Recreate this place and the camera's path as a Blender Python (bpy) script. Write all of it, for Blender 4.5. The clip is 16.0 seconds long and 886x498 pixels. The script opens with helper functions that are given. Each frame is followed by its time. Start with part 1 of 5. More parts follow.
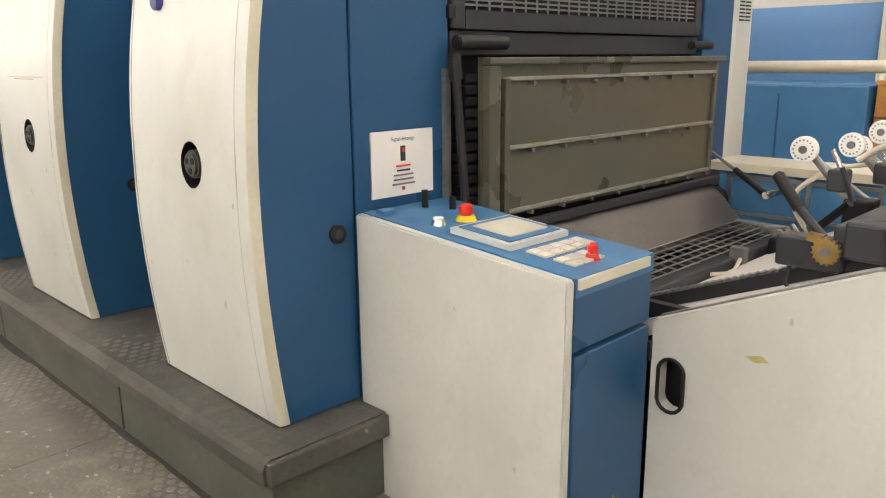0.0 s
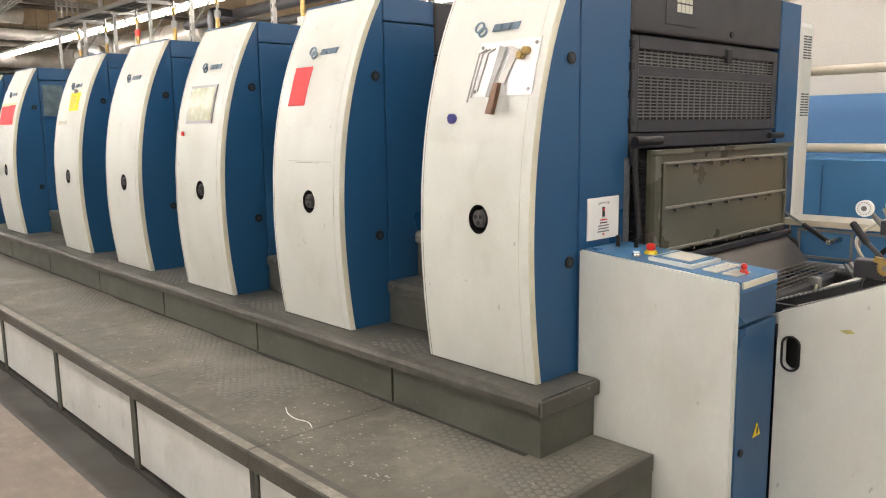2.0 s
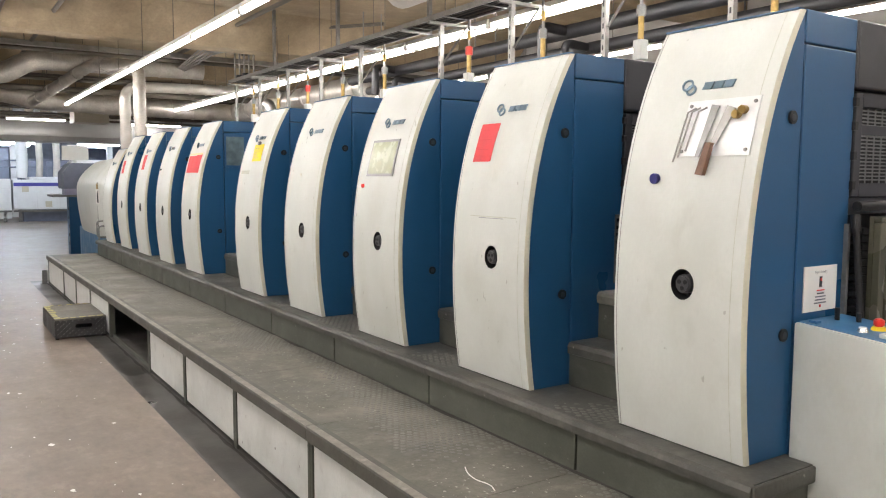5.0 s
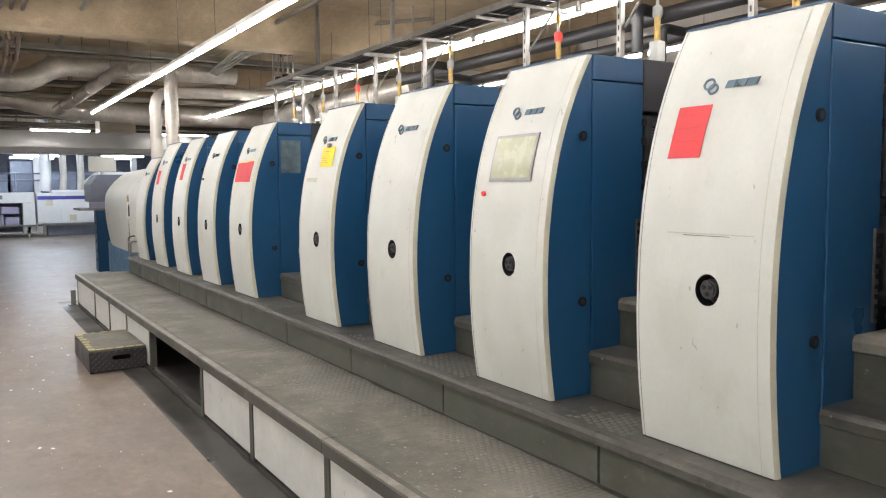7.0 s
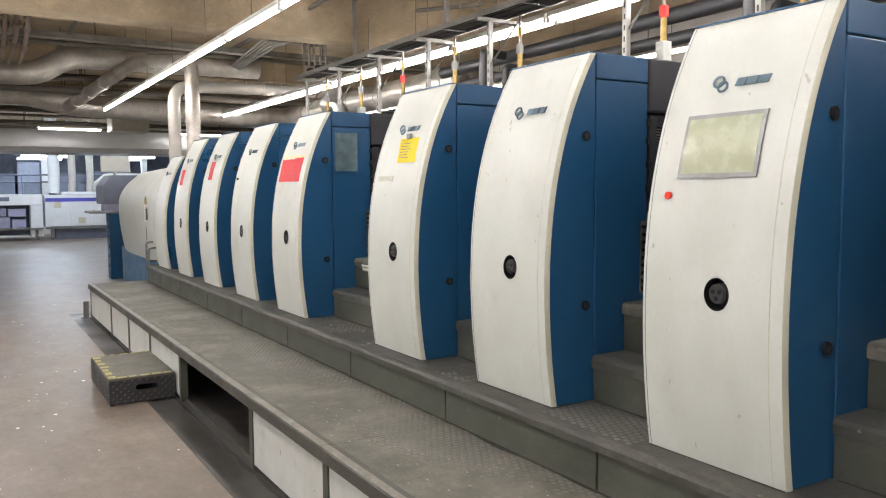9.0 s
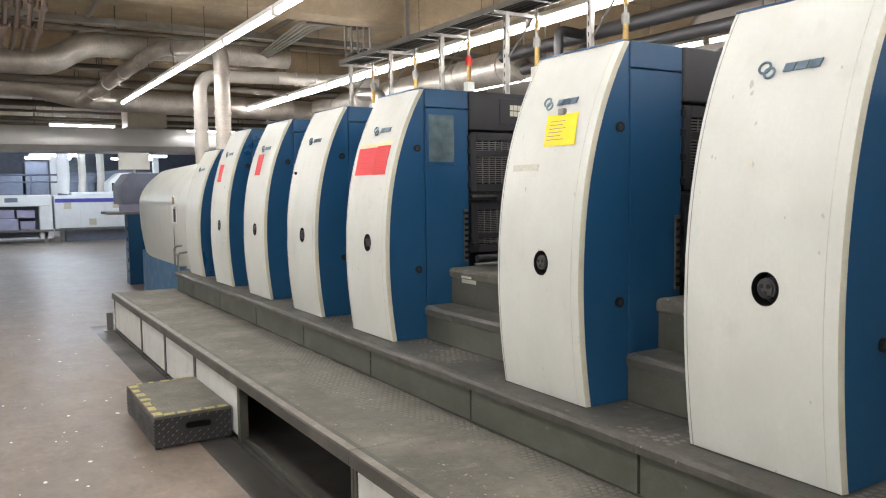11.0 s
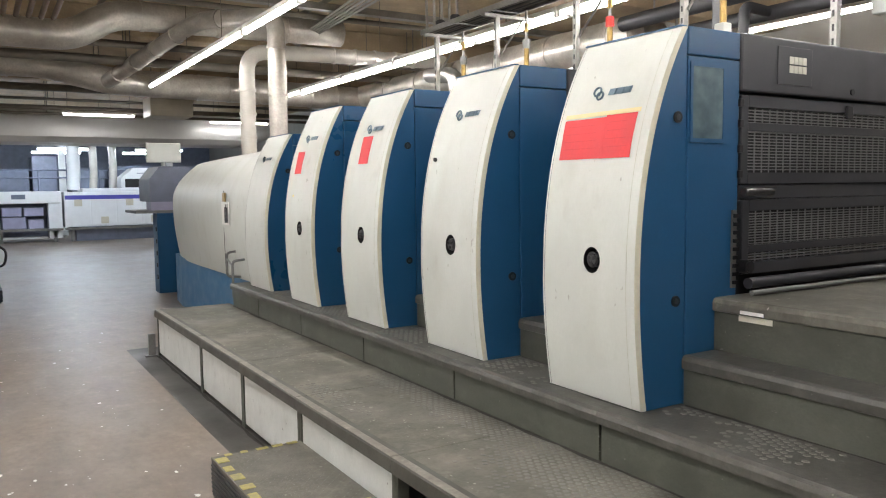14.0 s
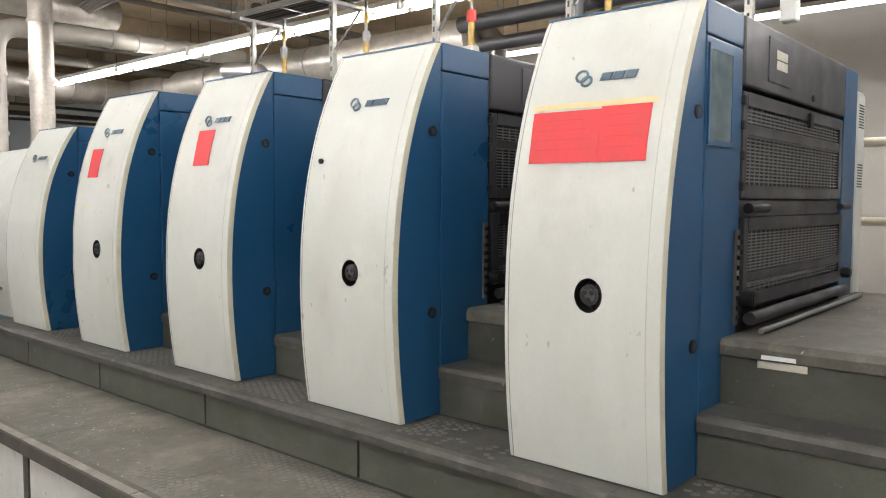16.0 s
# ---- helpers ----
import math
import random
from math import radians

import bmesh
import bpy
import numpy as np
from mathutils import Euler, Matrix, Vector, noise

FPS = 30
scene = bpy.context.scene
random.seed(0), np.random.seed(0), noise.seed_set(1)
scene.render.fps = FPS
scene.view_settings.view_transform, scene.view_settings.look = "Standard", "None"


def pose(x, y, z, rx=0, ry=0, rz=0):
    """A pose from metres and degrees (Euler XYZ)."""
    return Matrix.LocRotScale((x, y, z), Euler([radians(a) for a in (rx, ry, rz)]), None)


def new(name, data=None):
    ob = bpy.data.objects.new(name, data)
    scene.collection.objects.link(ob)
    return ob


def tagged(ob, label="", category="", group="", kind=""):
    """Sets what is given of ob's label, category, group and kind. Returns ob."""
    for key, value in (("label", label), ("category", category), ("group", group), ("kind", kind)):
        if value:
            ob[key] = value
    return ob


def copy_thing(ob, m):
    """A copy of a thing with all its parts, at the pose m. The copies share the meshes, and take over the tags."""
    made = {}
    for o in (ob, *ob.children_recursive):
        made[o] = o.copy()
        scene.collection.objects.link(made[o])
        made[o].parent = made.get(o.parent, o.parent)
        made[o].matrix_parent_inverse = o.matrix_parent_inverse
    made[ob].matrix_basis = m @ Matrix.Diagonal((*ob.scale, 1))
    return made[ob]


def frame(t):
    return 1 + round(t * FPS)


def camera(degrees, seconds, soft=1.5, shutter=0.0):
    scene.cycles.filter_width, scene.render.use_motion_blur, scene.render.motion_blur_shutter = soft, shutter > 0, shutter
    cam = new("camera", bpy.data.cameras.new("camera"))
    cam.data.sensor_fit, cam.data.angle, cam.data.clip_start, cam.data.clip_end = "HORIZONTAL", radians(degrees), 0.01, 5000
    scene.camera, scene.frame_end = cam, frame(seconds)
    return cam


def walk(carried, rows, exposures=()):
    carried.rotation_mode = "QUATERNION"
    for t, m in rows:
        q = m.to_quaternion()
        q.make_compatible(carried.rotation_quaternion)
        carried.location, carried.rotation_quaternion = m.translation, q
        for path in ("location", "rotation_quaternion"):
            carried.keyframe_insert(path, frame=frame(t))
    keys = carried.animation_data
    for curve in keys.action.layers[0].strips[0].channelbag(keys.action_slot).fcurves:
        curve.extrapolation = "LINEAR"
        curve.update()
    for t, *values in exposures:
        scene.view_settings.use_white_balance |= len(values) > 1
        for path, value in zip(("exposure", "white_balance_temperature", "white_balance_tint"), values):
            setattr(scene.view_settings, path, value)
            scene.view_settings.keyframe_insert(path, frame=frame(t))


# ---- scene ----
cam = camera(59.6, 16.0, soft=1.1)
METRES, EYE, TILT, LEAN, TURN = 8.0, 1.39, 0.0, 0.0, -44.7
ROWS = [
    (0.0, 0.0, 0.0, 0.0, -0.13, -13.74, 0.52),
    (0.5, -0.0191, -0.0452, 0.0028, -1.63, -12.25, 0.36),
    (1.0, -0.0381, -0.0831, 0.0052, -1.52, -11.5, 0.89),
    (1.5, -0.0654, -0.1057, 0.0072, -0.7, -10.46, 1.15),
    (2.0, -0.0757, -0.1242, 0.0128, 1.17, -8.98, 0.85),
    (2.5, -0.0756, -0.139, 0.0159, 3.65, -7.66, 0.51),
    (3.0, -0.0778, -0.1466, 0.0159, 6.33, -6.48, -0.03),
    (3.5, -0.0804, -0.1485, 0.0158, 8.6, -5.78, -0.39),
    (4.0, -0.0815, -0.1476, 0.0161, 9.99, -5.5, -0.55),
    (6.5, -0.1701, -0.0405, 0.0144, 12.06, -4.75, 0.38),
    (7.0, -0.1955, -0.0178, 0.0148, 12.43, -4.59, 0.59),
    (7.5, -0.2176, 0.0107, 0.0149, 12.72, -4.4, 0.73),
    (8.0, -0.2376, 0.0343, 0.014, 12.8, -4.33, 0.65),
    (8.5, -0.2617, 0.0587, 0.0137, 12.81, -4.34, 0.44),
    (11.0, -0.3932, 0.1857, 0.0109, 13.1, -4.4, 0.72),
    (11.5, -0.4237, 0.2099, 0.01, 13.69, -4.45, 0.86),
    (12.0, -0.4527, 0.2361, 0.0101, 14.16, -4.49, 0.81),
    (12.5, -0.4761, 0.266, 0.0099, 14.36, -4.48, 0.79),
    (13.0, -0.5021, 0.2901, 0.0091, 14.29, -4.53, 0.74),
    (13.5, -0.5333, 0.3139, 0.0095, 14.01, -4.62, 0.64),
    (14.0, -0.5595, 0.3409, 0.0092, 13.17, -4.59, 0.66),
    (14.5, -0.5824, 0.3662, 0.0089, 11.17, -4.48, 0.6),
    (15.0, -0.6102, 0.3923, 0.0091, 7.43, -4.37, 0.41),
    (15.5, -0.6309, 0.4189, 0.007, 1.92, -4.08, 0.26),
    (16.0, -0.65, 0.4436, 0.0079, -4.48, -3.63, -0.21),
]
walk(cam, [(t, pose(0, 0, EYE, TILT, LEAN, TURN) @ pose(METRES * x, METRES * y, METRES * z, 90 + pitch, roll, yaw)) for t, x, y, z, yaw, pitch, roll in ROWS],
     exposures=[(0.0, 0.2, 6950, 10), (2.0, 0.1, 6750, 10), (4.0, 0.0, 6550, 10), (6.5, -0.03, 6450, 10), (16.0, 0.0, 6350, 8)])

# ---------------------------------------------------------------- world and light
world = bpy.data.worlds.new("world")
scene.world = world
world.use_nodes = True
wn = world.node_tree
sky = wn.nodes.new("ShaderNodeTexSky")
sky.sky_type = "NISHITA"
sky.sun_disc = False
sky.sun_elevation, sky.sun_rotation = radians(35), radians(60)
wn.nodes["Background"].inputs[1].default_value = 0.05
wn.links.new(sky.outputs[0], wn.nodes["Background"].inputs[0])
LAMP_POWER = 39.0
# strength of the added out-of-view lamps
FILL_POWER = 86.0


# ---------------------------------------------------------------- materials
def material(name, colour, rough=0.5, metal=0.0, var=0.12, scale=6.0, fine=90.0, bump=0.15, stain=0.0, stain_colour=(0.1, 0.09, 0.07), rough_var=0.1, stretch=(1, 1, 1), spec=0.5, specks=None, mottle=0.0, mottle_scale=14.0):
    """Painted, metal or stone surface with large and small variation, stains and fine relief."""
    m = bpy.data.materials.new(name)
    m.use_nodes = True
    nt = m.node_tree
    bs = nt.nodes["Principled BSDF"]
    bs.inputs["Metallic"].default_value = metal
    bs.inputs["Specular IOR Level"].default_value = spec
    geo = nt.nodes.new("ShaderNodeNewGeometry")
    mp = nt.nodes.new("ShaderNodeMapping")
    mp.inputs["Scale"].default_value = stretch
    nt.links.new(geo.outputs["Position"], mp.inputs["Vector"])

    def noise_at(s, detail=4.0):
        n = nt.nodes.new("ShaderNodeTexNoise")
        n.inputs["Scale"].default_value = s
        n.inputs["Detail"].default_value = detail
        nt.links.new(mp.outputs[0], n.inputs["Vector"])
        return n.outputs["Fac"]

    def ranged(src, a, b, c, d):
        r = nt.nodes.new("ShaderNodeMapRange")
        for i, v in enumerate((a, b, c, d)):
            r.inputs[i + 1].default_value = v
        nt.links.new(src, r.inputs[0])
        return r.outputs[0]

    def mixed(fac, a, b, blend="MIX"):
        x = nt.nodes.new("ShaderNodeMix")
        x.data_type, x.blend_type = "RGBA", blend
        for sock, v in ((x.inputs[0], fac), (x.inputs[6], a), (x.inputs[7], b)):
            if isinstance(v, (tuple, float)):
                sock.default_value = (*v, 1) if isinstance(v, tuple) else v
            else:
                nt.links.new(v, sock)
        return x.outputs[2]

    big, small = noise_at(scale), noise_at(fine, 3.0)
    lo = tuple(c * (1 - var) for c in colour)
    hi = tuple(min(1.0, c * (1 + var)) for c in colour)
    col = mixed(ranged(big, 0.3, 0.7, 0, 1), lo, hi)
    col = mixed(ranged(small, 0.35, 0.65, 0, 0.35), col, tuple(c * (1 - var * 1.5) for c in colour))
    if stain:
        st = noise_at(scale * 0.55 + 1.3, 8.0)
        col = mixed(ranged(st, 0.48, 0.80, 0, stain), col, stain_colour)
    if mottle:
        n = nt.nodes.new("ShaderNodeTexNoise")
        n.inputs["Scale"].default_value, n.inputs["Detail"].default_value, n.inputs["Roughness"].default_value = mottle_scale, 9.0, 0.72
        nt.links.new(mp.outputs[0], n.inputs["Vector"])
        col = mixed(ranged(n.outputs["Fac"], 0.50, 0.68, 0, mottle), col, tuple(c * 0.42 for c in colour))
        col = mixed(ranged(n.outputs["Fac"], 0.46, 0.30, 0, mottle), col, tuple(min(0.8, c * 1.9) for c in colour))
    if specks:
        col = mixed(ranged(noise_at(26.0, 2.0), 0.73, 0.76, 0, 0.8), col, specks)
        col = mixed(ranged(noise_at(9.0, 6.0), 0.62, 0.80, 0, 0.3), col, specks)
    nt.links.new(col, bs.inputs["Base Color"])
    nt.links.new(ranged(big, 0.3, 0.7, max(0.02, rough - rough_var), min(1, rough + rough_var)), bs.inputs["Roughness"])
    if bump:
        bp = nt.nodes.new("ShaderNodeBump")
        bp.inputs["Strength"].default_value = bump
        bp.inputs["Distance"].default_value = 0.002
        nt.links.new(small, bp.inputs["Height"])
        nt.links.new(bp.outputs[0], bs.inputs["Normal"])
    return m


def glow(name, colour, strength):
    m = bpy.data.materials.new(name)
    m.use_nodes = True
    bs = m.node_tree.nodes["Principled BSDF"]
    bs.inputs["Base Color"].default_value = (*colour, 1)
    bs.inputs["Emission Color"].default_value = (*colour, 1)
    bs.inputs["Emission Strength"].default_value = strength
    return m


CREAM = material("cream_paint", (0.545, 0.560, 0.525), 0.45, var=0.05, scale=5, bump=0.05, stain=0.40, stain_colour=(0.40, 0.40, 0.34), stretch=(1, 1, 0.6), specks=(0.33, 0.33, 0.29), mottle=0.05, mottle_scale=4.0)
TRIM = material("yellowed_edge_trim", (0.60, 0.575, 0.46), 0.45, var=0.10, bump=0.05, stain=0.35, stain_colour=(0.42, 0.40, 0.28))
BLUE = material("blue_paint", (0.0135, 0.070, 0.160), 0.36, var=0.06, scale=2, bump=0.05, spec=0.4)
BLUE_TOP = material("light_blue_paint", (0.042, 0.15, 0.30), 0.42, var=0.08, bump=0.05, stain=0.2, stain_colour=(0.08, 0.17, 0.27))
GUARD = material("dark_grey_guard_paint", (0.029, 0.029, 0.034), 0.42, var=0.12, bump=0.08, stain=0.3, stain_colour=(0.045, 0.045, 0.048), spec=0.35)
OLIVE = material("olive_grey_enamel", (0.088, 0.087, 0.062), 0.33, var=0.12, scale=3, bump=0.08, stain=0.25, stain_colour=(0.11, 0.107, 0.08))
LATTICE = material("dusty_grey_bars", (0.15, 0.15, 0.15), 0.4, var=0.2, bump=0.05, spec=0.4)
OLIVE_EDGE = material("worn_olive_edges", (0.24, 0.235, 0.20), 0.4, var=0.3, scale=25, bump=0.08)
NOSE = material("dusty_edge_profile", (0.060, 0.058, 0.048), 0.5, var=0.25, scale=5, fine=50, bump=0.15, stain=0.6, stain_colour=(0.11, 0.105, 0.09), mottle=0.3)
STUD = material("worn_rubber_studs", (0.150, 0.146, 0.128), 0.48, var=0.35, scale=6, bump=0.2, stain=0.7, stain_colour=(0.08, 0.078, 0.068), mottle=0.4, mottle_scale=5.0)
DUCT = material("dull_galvanised_sheet", (0.46, 0.43, 0.385), 0.38, 0.6, var=0.25, scale=4, fine=40, bump=0.08, rough_var=0.1, mottle=0.2, mottle_scale=3.0)
BRIGHT = material("bright_galvanised_sheet", (0.64, 0.645, 0.64), 0.38, 0.35, var=0.08, scale=2, fine=40, bump=0.05)
HUB = material("dark_plastic_wheel", (0.045, 0.045, 0.048), 0.3, var=0.15, bump=0.03)
BLACK = material("black_rubber", (0.009, 0.009, 0.01), 0.5, var=0.2, bump=0.1, spec=0.35)
# near-black for small dark parts and for the shade inside the machines
INNER = material("dark_machinery_and_inner_shade", (0.006, 0.006, 0.007), 0.5, var=0.4, scale=20, bump=0.3, spec=0.25)
TREAD = material("grey_rubber_tread", (0.125, 0.119, 0.098), 0.55, var=0.22, scale=2.6, fine=70, bump=0.5, stain=0.75, stain_colour=(0.25, 0.235, 0.195), spec=0.35, specks=(0.36, 0.345, 0.31), mottle=0.6, mottle_scale=9.0)
RISER = material("olive_painted_riser", (0.076, 0.079, 0.064), 0.5, var=0.2, scale=4, bump=0.12, stain=0.5, stain_colour=(0.12, 0.118, 0.10), stretch=(1, 1, 1.6), spec=0.35, specks=(0.17, 0.17, 0.15), mottle=0.28, mottle_scale=5.0)
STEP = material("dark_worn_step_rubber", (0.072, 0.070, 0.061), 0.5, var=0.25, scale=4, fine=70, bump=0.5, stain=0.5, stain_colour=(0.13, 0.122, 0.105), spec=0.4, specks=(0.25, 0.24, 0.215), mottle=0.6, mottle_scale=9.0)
WORN = material("worn_pale_edge", (0.225, 0.212, 0.178), 0.5, var=0.3, scale=7, fine=50, bump=0.25, stain=0.7, stain_colour=(0.11, 0.105, 0.09), mottle=0.5, mottle_scale=12.0)
PANEL = material("scuffed_white_panel", (0.62, 0.63, 0.605), 0.5, var=0.08, scale=6, bump=0.08, stain=0.4, stain_colour=(0.40, 0.40, 0.36), stretch=(1, 1, 0.8), specks=(0.2, 0.19, 0.17), mottle=0.16, mottle_scale=9.0)
FLOOR = material("polished_concrete_floor", (0.172, 0.136, 0.108), 0.42, var=0.16, scale=1.6, fine=24, bump=0.08, stain=0.45, stain_colour=(0.25, 0.212, 0.175), rough_var=0.04, stretch=(1, 0.6, 1), mottle=0.42, mottle_scale=6.0)
# dark floor coating with the platform's contact shadow mixed into the colour
FLOOR_DARK = material("dark_worn_coating_and_contact_shadow", (0.046, 0.043, 0.039), 0.42, var=0.3, scale=1.6, fine=60, bump=0.1, stain=0.6, stain_colour=(0.10, 0.092, 0.08), rough_var=0.15, spec=0.4, mottle=0.4, mottle_scale=6.0)
CONCRETE = material("warm_stained_concrete", (0.36, 0.28, 0.18), 0.8, var=0.2, scale=1.2, fine=30, bump=0.3, stain=0.5, stain_colour=(0.19, 0.142, 0.088), mottle=0.3, mottle_scale=3.0)
WALLP = material("greyed_white_plaster", (0.37, 0.355, 0.325), 0.75, var=0.08, scale=1.5, fine=60, bump=0.1, stain=0.3, stain_colour=(0.27, 0.25, 0.22))
WALLB = material("blue_wall_paint", (0.055, 0.145, 0.29), 0.5, var=0.1, scale=2, bump=0.08, stretch=(1, 0.3, 2), stain=0.3, stain_colour=(0.05, 0.11, 0.2))
STEEL = material("galvanised_steel", (0.27, 0.262, 0.245), 0.40, 0.8, var=0.22, scale=7, fine=60, bump=0.08, rough_var=0.12)
DULL = material("dull_grey_steel", (0.22, 0.22, 0.215), 0.42, 0.6, var=0.2, scale=15, bump=0.12)
CHROME = material("bright_steel", (0.62, 0.62, 0.60), 0.2, 1.0, var=0.1, bump=0.03)
LAG = material("pale_duct_lagging", (0.50, 0.475, 0.43), 0.42, 0.3, var=0.12, scale=5, bump=0.25)
PIPE = material("grey_pipe_paint", (0.115, 0.10, 0.08), 0.5, var=0.2, bump=0.1)
RUST = material("rusty_brown_pipe", (0.085, 0.055, 0.036), 0.6, var=0.3, scale=12, bump=0.15)
PIPE_DARK = material("black_pipe_lagging", (0.018, 0.018, 0.02), 0.55, var=0.2, bump=0.2)
CAGE = material("cream_rail_paint", (0.52, 0.48, 0.38), 0.4, var=0.08, bump=0.05)
RED = material("red_paper", (0.62, 0.055, 0.062), 0.7, var=0.08, scale=12, bump=0.1)
YELLOW = material("yellow_paper", (0.80, 0.62, 0.02), 0.7, var=0.05, bump=0.05)
YTAPE = material("worn_yellow_tape", (0.44, 0.385, 0.13), 0.6, var=0.3, scale=30, bump=0.1, stain=0.8, stain_colour=(0.22, 0.205, 0.15), mottle=0.4, mottle_scale=30.0)
MASK = material("pale_masking_tape", (0.66, 0.56, 0.30), 0.7, var=0.05, bump=0.05)
GRIME = material("grey_grime_mark", (0.46, 0.465, 0.39), 0.7, var=0.12, scale=60, bump=0.05)
REDINK = material("dark_red_print", (0.56, 0.046, 0.054), 0.7, var=0.1, bump=0)
WHITE = material("white_paper", (0.75, 0.74, 0.71), 0.6, var=0.03, bump=0.03)
INK = material("dark_print", (0.03, 0.03, 0.035), 0.6, var=0.05, bump=0)
FLECK = material("pale_scuff_flecks", (0.33, 0.32, 0.28), 0.6, var=0.3, scale=20, bump=0.05)
DARK_EDGE = material("dark_ragged_strip", (0.034, 0.032, 0.027), 0.7, var=0.3, scale=20, bump=0.2)
GREYINK = material("grey_print", (0.16, 0.17, 0.19), 0.5, var=0.1, bump=0)
LOGO = material("blue_grey_badge", (0.13, 0.19, 0.24), 0.3, 0.3, var=0.1, bump=0)
REDP = material("red_plastic", (0.65, 0.03, 0.02), 0.35, var=0.05, bump=0)
YELP = material("yellow_plastic", (0.80, 0.60, 0.01), 0.4, var=0.05, bump=0)
CAP = material("dark_blue_cap", (0.03, 0.03, 0.16), 0.35, var=0.05, bump=0)
SCREEN = material("yellowed_display_film", (0.36, 0.38, 0.25), 0.25, var=0.12, scale=18, bump=0.03)
POUCH = material("grey_plastic_film", (0.12, 0.165, 0.185), 0.13, var=0.35, scale=11, fine=16, bump=1.0)
WOOD = material("brown_wood_handle", (0.13, 0.06, 0.03), 0.5, var=0.25, scale=40, bump=0.1)
OAK = material("orange_brown_wood", (0.42, 0.19, 0.05), 0.45, var=0.15, scale=6, stretch=(1, 1, 6), bump=0.08)
BRASS = material("brass", (0.36, 0.25, 0.09), 0.4, 0.85, var=0.25, scale=30, bump=0.05)
PLATE = material("brown_grey_steel_plate", (0.14, 0.13, 0.12), 0.38, 0.5, var=0.15, scale=8, bump=0.05)
KEYPAD = material("pale_keypad", (0.55, 0.53, 0.45), 0.5, var=0.1, bump=0)
DIAMOND = material("dark_plate_steel", (0.045, 0.045, 0.047), 0.4, 0.3, var=0.2, bump=0.1, stain=0.3, stain_colour=(0.08, 0.08, 0.08))
FARWHITE = material("white_machine_paint", (0.68, 0.69, 0.70), 0.4, var=0.04, bump=0.03)
FARVIOLET = material("violet_blue_band", (0.06, 0.06, 0.32), 0.4, var=0.05, bump=0)
FARGREY = material("blue_grey_machine_paint", (0.14, 0.16, 0.22), 0.45, var=0.15, bump=0.05)
LILAC = material("lilac_grey_plastic", (0.30, 0.30, 0.42), 0.4, var=0.1, bump=0.03)
PAPERSTACK = material("printed_sheet_stack", (0.62, 0.60, 0.58), 0.6, var=0.06, bump=0.05)
TUBE = glow("fluorescent_tube", (1.0, 0.948, 0.915), LAMP_POWER)
COOLTUBE = glow("cool_fluorescent_tube", (0.80, 0.89, 1.0), 115.0)
# stronger tube for lamps added out of view as fill light
FILLTUBE = glow("added_fill_tube", (1.0, 0.955, 0.925), FILL_POWER)


# ---------------------------------------------------------------- mesh helpers
def mesh_of(name, bm, mat, smooth=False):
    me = bpy.data.meshes.new(name)
    bm.normal_update()
    bm.to_mesh(me)
    bm.free()
    me.materials.append(mat)
    if smooth:
        for p in me.polygons:
            p.use_smooth = True
        me.set_sharp_from_angle(angle=radians(38))
    return me


def part(name, bm, mat, parent=None, label="", smooth=False):
    ob = new(name, mesh_of(name, bm, mat, smooth))
    if parent is not None:
        ob.parent = parent
    return tagged(ob, label) if label else ob


def thing(name, label, category, at=(0, 0, 0), group="", kind=""):
    ob = new(name)
    ob.location = at
    return tagged(ob, label, category, group, kind)


def structure(name, bm, mat, label, category, smooth=False):
    return tagged(part(name, bm, mat, None, smooth=smooth), label, category, kind="structure")


def box(x0, x1, y0, y1, z0, z1, bevel=0.0, bm=None, seg=2):
    b = bmesh.new()
    bmesh.ops.create_cube(b, size=1.0)
    for v in b.verts:
        v.co = Vector((x0 + (v.co.x + 0.5) * (x1 - x0), y0 + (v.co.y + 0.5) * (y1 - y0), z0 + (v.co.z + 0.5) * (z1 - z0)))
    if bevel:
        bmesh.ops.bevel(b, geom=b.edges[:], offset=bevel, segments=seg, affect="EDGES", profile=0.5)
    if bm is None:
        return b
    return joined(bm, b)


def joined(bm, other):
    me = bpy.data.meshes.new("join")
    other.to_mesh(me)
    other.free()
    bm.from_mesh(me)
    bpy.data.meshes.remove(me)
    return bm


def cyl(p, q, r, n=20, r2=None, bm=None, bevel=0.0):
    p, q = Vector(p), Vector(q)
    b = bmesh.new()
    bmesh.ops.create_cone(b, cap_ends=True, segments=n, radius1=r, radius2=r if r2 is None else r2, depth=(q - p).length)
    if bevel:
        bmesh.ops.bevel(b, geom=[e for e in b.edges if len(e.link_faces) == 2 and max(len(f.verts) for f in e.link_faces) > 4], offset=bevel, segments=2, affect="EDGES")
    b.transform(Matrix.Translation((p + q) / 2) @ (q - p).to_track_quat("Z", "Y").to_matrix().to_4x4())
    return b if bm is None else joined(bm, b)


